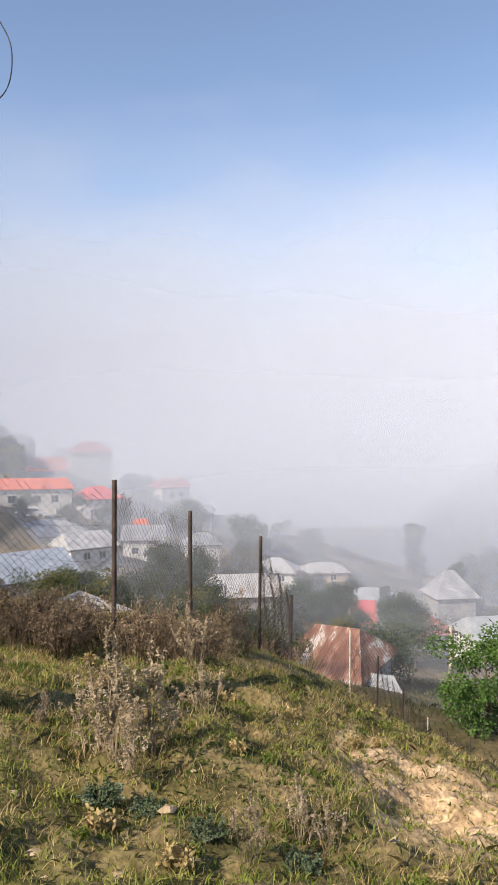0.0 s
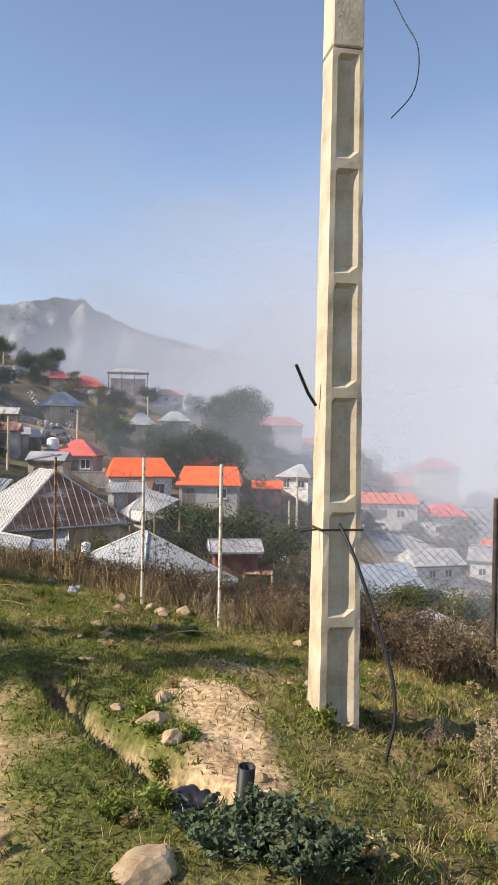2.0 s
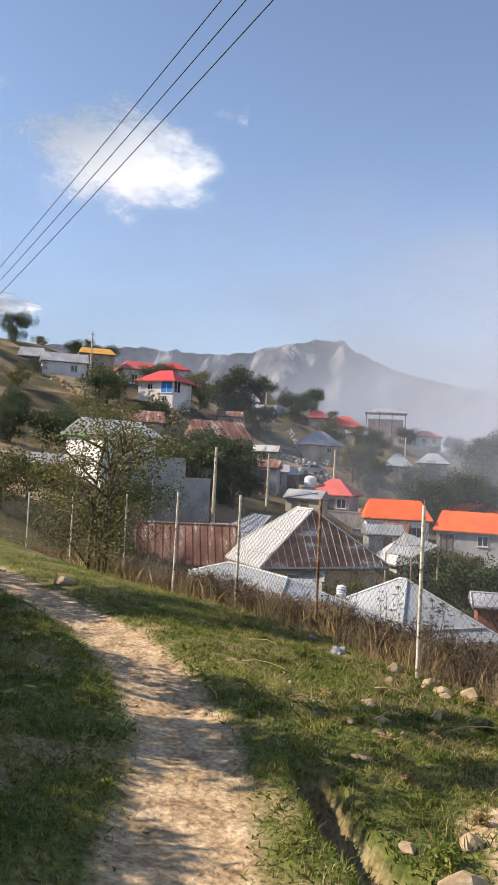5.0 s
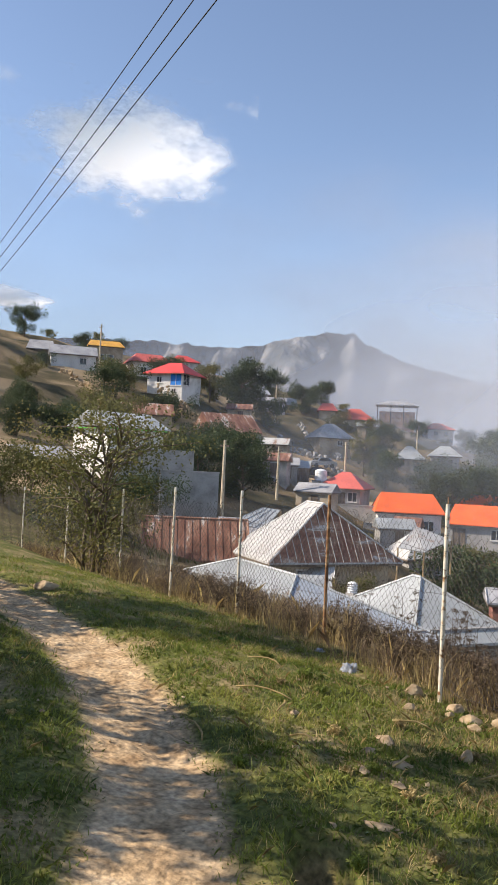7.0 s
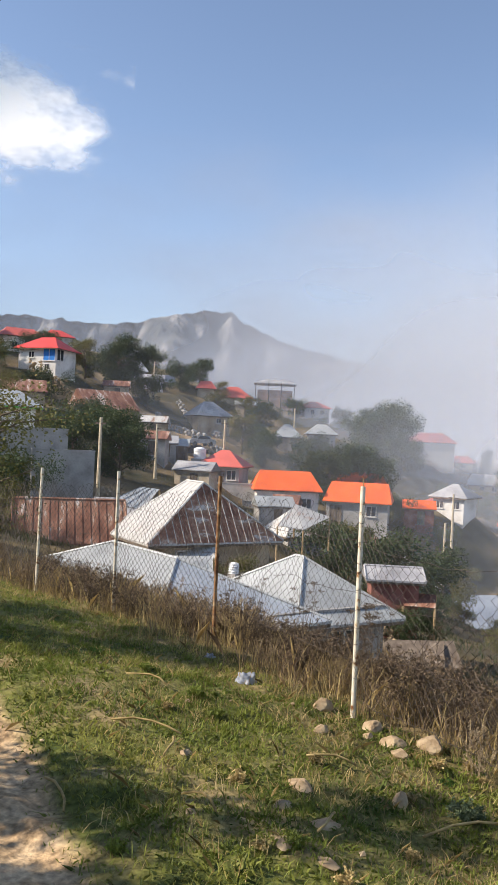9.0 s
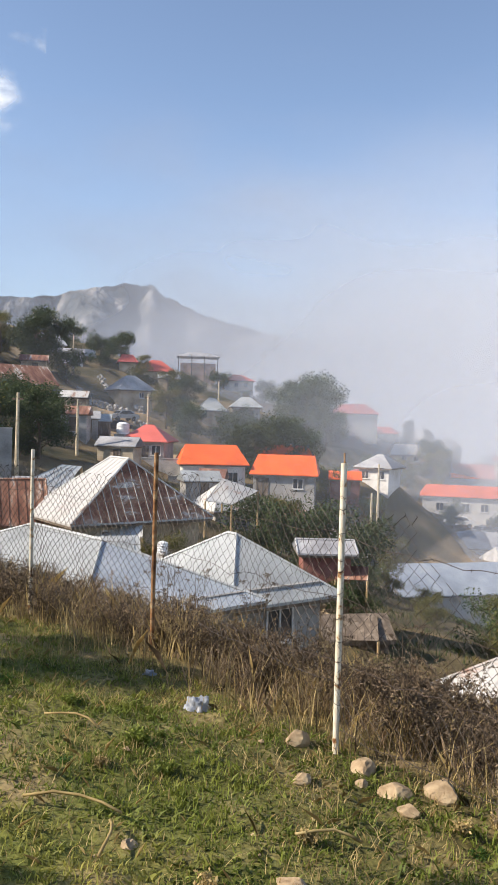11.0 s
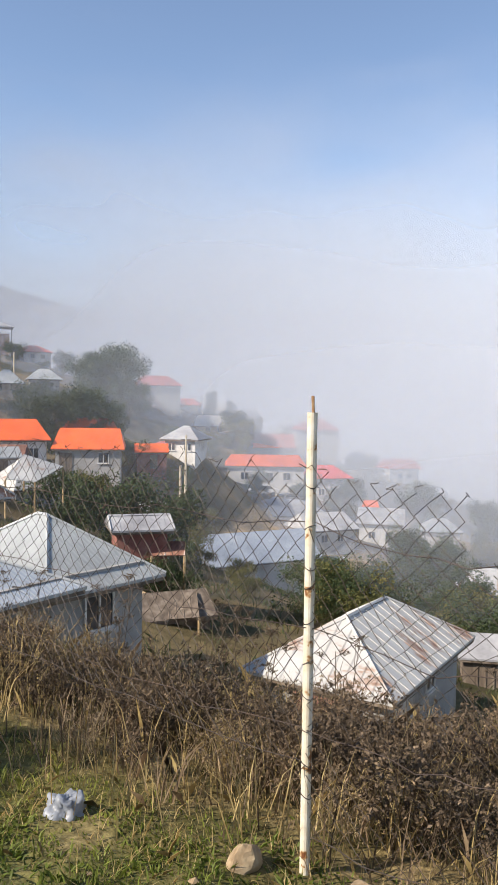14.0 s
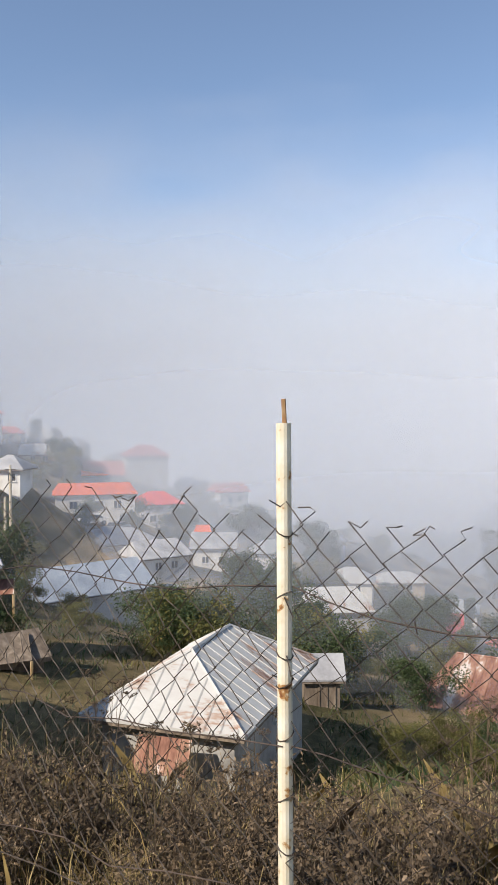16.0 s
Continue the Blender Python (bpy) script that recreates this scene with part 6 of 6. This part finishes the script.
M_MOUNTAIN = material("far_mountain_rock", [(0.35, (0.07, 0.08, 0.085)), (0.5, (0.14, 0.145, 0.145)), (0.62, (0.27, 0.265, 0.26))], scale=0.018, fine=0.07, bump=1.0, bump_dist=25, stretch=(1, 1, 0.5))


def mist_material(name, density, az_lo, az_hi, el_top, el_soft, seed, left=0.0, low=0.65):
    """Thin mist that scatters sun and sky light, in banks that lean away up the valley. UV: bearing and elevation, both in degrees."""
    m = bpy.data.materials.new(name)
    m.use_nodes = True
    nt = m.node_tree
    n, li = nt.nodes, nt.links
    n.remove(n["Principled BSDF"])
    uv = n.new("ShaderNodeUVMap")
    sep = n.new("ShaderNodeSeparateXYZ")
    li.new(uv.outputs["UV"], sep.inputs["Vector"])
    geo = n.new("ShaderNodeNewGeometry")
    mp = n.new("ShaderNodeMapping")
    mp.inputs["Location"].default_value = (seed * 13.7, seed * 5.1, 0)
    mp.inputs["Scale"].default_value = (1, 1, 1.5)
    li.new(geo.outputs["Position"], mp.inputs["Vector"])
    nz = n.new("ShaderNodeTexNoise")
    nz.inputs["Scale"].default_value, nz.inputs["Detail"].default_value = 0.011, 1
    li.new(mp.outputs["Vector"], nz.inputs["Vector"])

    def math_node(op, a, b, clamp=False):
        k = n.new("ShaderNodeMath")
        k.operation, k.use_clamp = op, clamp
        for i, v in enumerate((a, b)):
            if isinstance(v, (int, float)):
                k.inputs[i].default_value = v
            else:
                li.new(v, k.inputs[i])
        return k.outputs[0]

    def ease(v, a, b, c, d):
        k = n.new("ShaderNodeMapRange")
        k.interpolation_type = "SMOOTHSTEP"
        for key, val in zip(("From Min", "From Max", "To Min", "To Max"), (a, b, c, d)):
            k.inputs[key].default_value = val
        li.new(v, k.inputs["Value"])
        return k.outputs["Result"]

    wob = math_node("MULTIPLY", math_node("SUBTRACT", nz.outputs["Fac"], 0.5), 20.0)
    az = math_node("ADD", sep.outputs["X"], wob)
    el = math_node("ADD", sep.outputs["Y"], math_node("MULTIPLY", wob, 0.45))
    a = math_node("MULTIPLY", ease(az, az_lo, az_hi, 1.0, left), ease(el, el_top - el_soft, el_top + el_soft, 1.0, 0.0))
    a = math_node("MULTIPLY", a, ease(el, -13.0, 0.0, low, 1.0))
    a = math_node("MULTIPLY", a, density, True)
    di = n.new("ShaderNodeBsdfDiffuse")
    di.inputs["Color"].default_value = (0.333, 0.359, 0.41, 1)
    clear, mix = n.new("ShaderNodeBsdfTransparent"), n.new("ShaderNodeMixShader")
    li.new(a, mix.inputs["Fac"])
    li.new(clear.outputs[0], mix.inputs[1])
    li.new(di.outputs[0], mix.inputs[2])
    li.new(mix.outputs[0], n["Material Output"].inputs["Surface"])
    return m


def mist_sheet(r, az0, az1, el0, el1, mat, label):
    n, rows = 140, 72
    vs, uvs = [], []
    for j in range(rows):
        el = el0 + (el1 - el0) * j / (rows - 1)
        for i in range(n):
            az = az0 + (az1 - az0) * i / (n - 1)
            rr = r / (1 - 0.85 * math.tan(radians(el)))
            vs.append((-3 - math.sin(radians(az)) * rr, 4 + math.cos(radians(az)) * rr, 1.5 + rr * math.tan(radians(el))))
            uvs.append((az, el))
    ob = mesh_object("mist_bank", vs, grid_faces(n, rows), mat, None, True)
    layer = ob.data.uv_layers.new(name="UVMap")
    for lp in ob.data.loops:
        layer.data[lp.index].uv = uvs[lp.vertex_index]
    return tagged(ob, label, "mist", kind="stuff")


ridge_mesh("mountain_far", "hazy bare mountain range on the skyline", 800, 5, 95, lambda k: 146 - 36 * float(smooth(-k, -35, -21)) + 7 * math.sin(k * 0.16) + 34 * math.exp(-((k - 37.5) / 4) ** 2) + 6 * noise.noise((k * 0.35, 2, 0)) + 6 * noise.noise((k * 1.1, 5, 0)) + 2.5 * noise.noise((k * 3.1, 5, 0)), M_MOUNTAIN, 3)
#          r   density az_lo az_hi el_top soft
for i_, (r_, den_, lo_, hi_, top_, soft_, left_) in enumerate(((54, 0.1, 0, 28, 2, 5, 0.3), (76, 0.22, 2, 34, 3, 5, 0.28), (108, 0.38, 8, 38, 6, 6, 0.28), (150, 0.52, 14, 42, 8, 8, 0.25), (215, 0.77, 18, 43, 11, 10, 0.2), (430, 0.97, 27, 43, 12.5, 11, 0.5))):
    mist_sheet(r_, -75, 80, -26, 38, mist_material("mist", den_, lo_, hi_, top_, soft_, i_, left_), "drifting pale morning mist over the valley")


def cloud_material():
    """A small bright cloud: dense in the middle, ragged at its edges."""
    m = bpy.data.materials.new("cloud")
    m.use_nodes = True
    nt = m.node_tree
    n, li = nt.nodes, nt.links
    n.remove(n["Principled BSDF"])
    uv = n.new("ShaderNodeUVMap")
    grad = n.new("ShaderNodeTexGradient")
    grad.gradient_type = "SPHERICAL"
    nz = n.new("ShaderNodeTexNoise")
    nz.inputs["Scale"].default_value, nz.inputs["Detail"].default_value, nz.inputs["Roughness"].default_value = 2.2, 8, 0.6
    li.new(uv.outputs["UV"], grad.inputs["Vector"])
    li.new(uv.outputs["UV"], nz.inputs["Vector"])
    add = n.new("ShaderNodeMath")
    add.operation = "MULTIPLY_ADD"
    add.inputs[1].default_value = 1.5
    li.new(nz.outputs["Fac"], add.inputs[0])
    li.new(grad.outputs["Fac"], add.inputs[2])
    mr = n.new("ShaderNodeMapRange")
    mr.interpolation_type = "SMOOTHSTEP"
    for key, val in zip(("From Min", "From Max", "To Min", "To Max"), (0.8, 1.5, 0.0, 0.93)):
        mr.inputs[key].default_value = val
    li.new(add.outputs[0], mr.inputs["Value"])
    di, tr, ad = n.new("ShaderNodeBsdfDiffuse"), n.new("ShaderNodeBsdfTranslucent"), n.new("ShaderNodeAddShader")
    for k in (di, tr):
        k.inputs["Color"].default_value = (0.56, 0.57, 0.58, 1)
    li.new(di.outputs[0], ad.inputs[0])
    li.new(tr.outputs[0], ad.inputs[1])
    clear, mix = n.new("ShaderNodeBsdfTransparent"), n.new("ShaderNodeMixShader")
    li.new(mr.outputs["Result"], mix.inputs["Fac"])
    li.new(clear.outputs[0], mix.inputs[1])
    li.new(ad.outputs[0], mix.inputs[2])
    li.new(mix.outputs[0], n["Material Output"].inputs["Surface"])
    return m


def cloud(az, el, w, h, r=900):
    """A cloud w by h degrees at that bearing and elevation."""
    n, rows = 24, 12
    vs, uvs = [], []
    for j in range(rows):
        for i in range(n):
            u, v = 2 * i / (n - 1) - 1, 2 * j / (rows - 1) - 1
            a, e = radians(az - u * w / 2), radians(el + v * h / 2)
            rr = r * (1 - 0.05 * math.cos(u * 1.5) * math.cos(v * 1.5))
            vs.append((-math.sin(a) * math.cos(e) * rr, math.cos(a) * math.cos(e) * rr, math.sin(e) * rr))
            uvs.append((u * 1.05, v * 1.05))
    ob = mesh_object("cloud", vs, grid_faces(n, rows), CLOUD, None, True)
    layer = ob.data.uv_layers.new(name="UVMap")
    for lp in ob.data.loops:
        layer.data[lp.index].uv = uvs[lp.vertex_index]
    return tagged(ob, "small bright white cumulus cloud in blue sky", "cloud", kind="structure")


CLOUD = cloud_material()
cloud(52.4, 20.6, 18, 9.5)
cloud(60.5, 10.3, 9, 2.2)
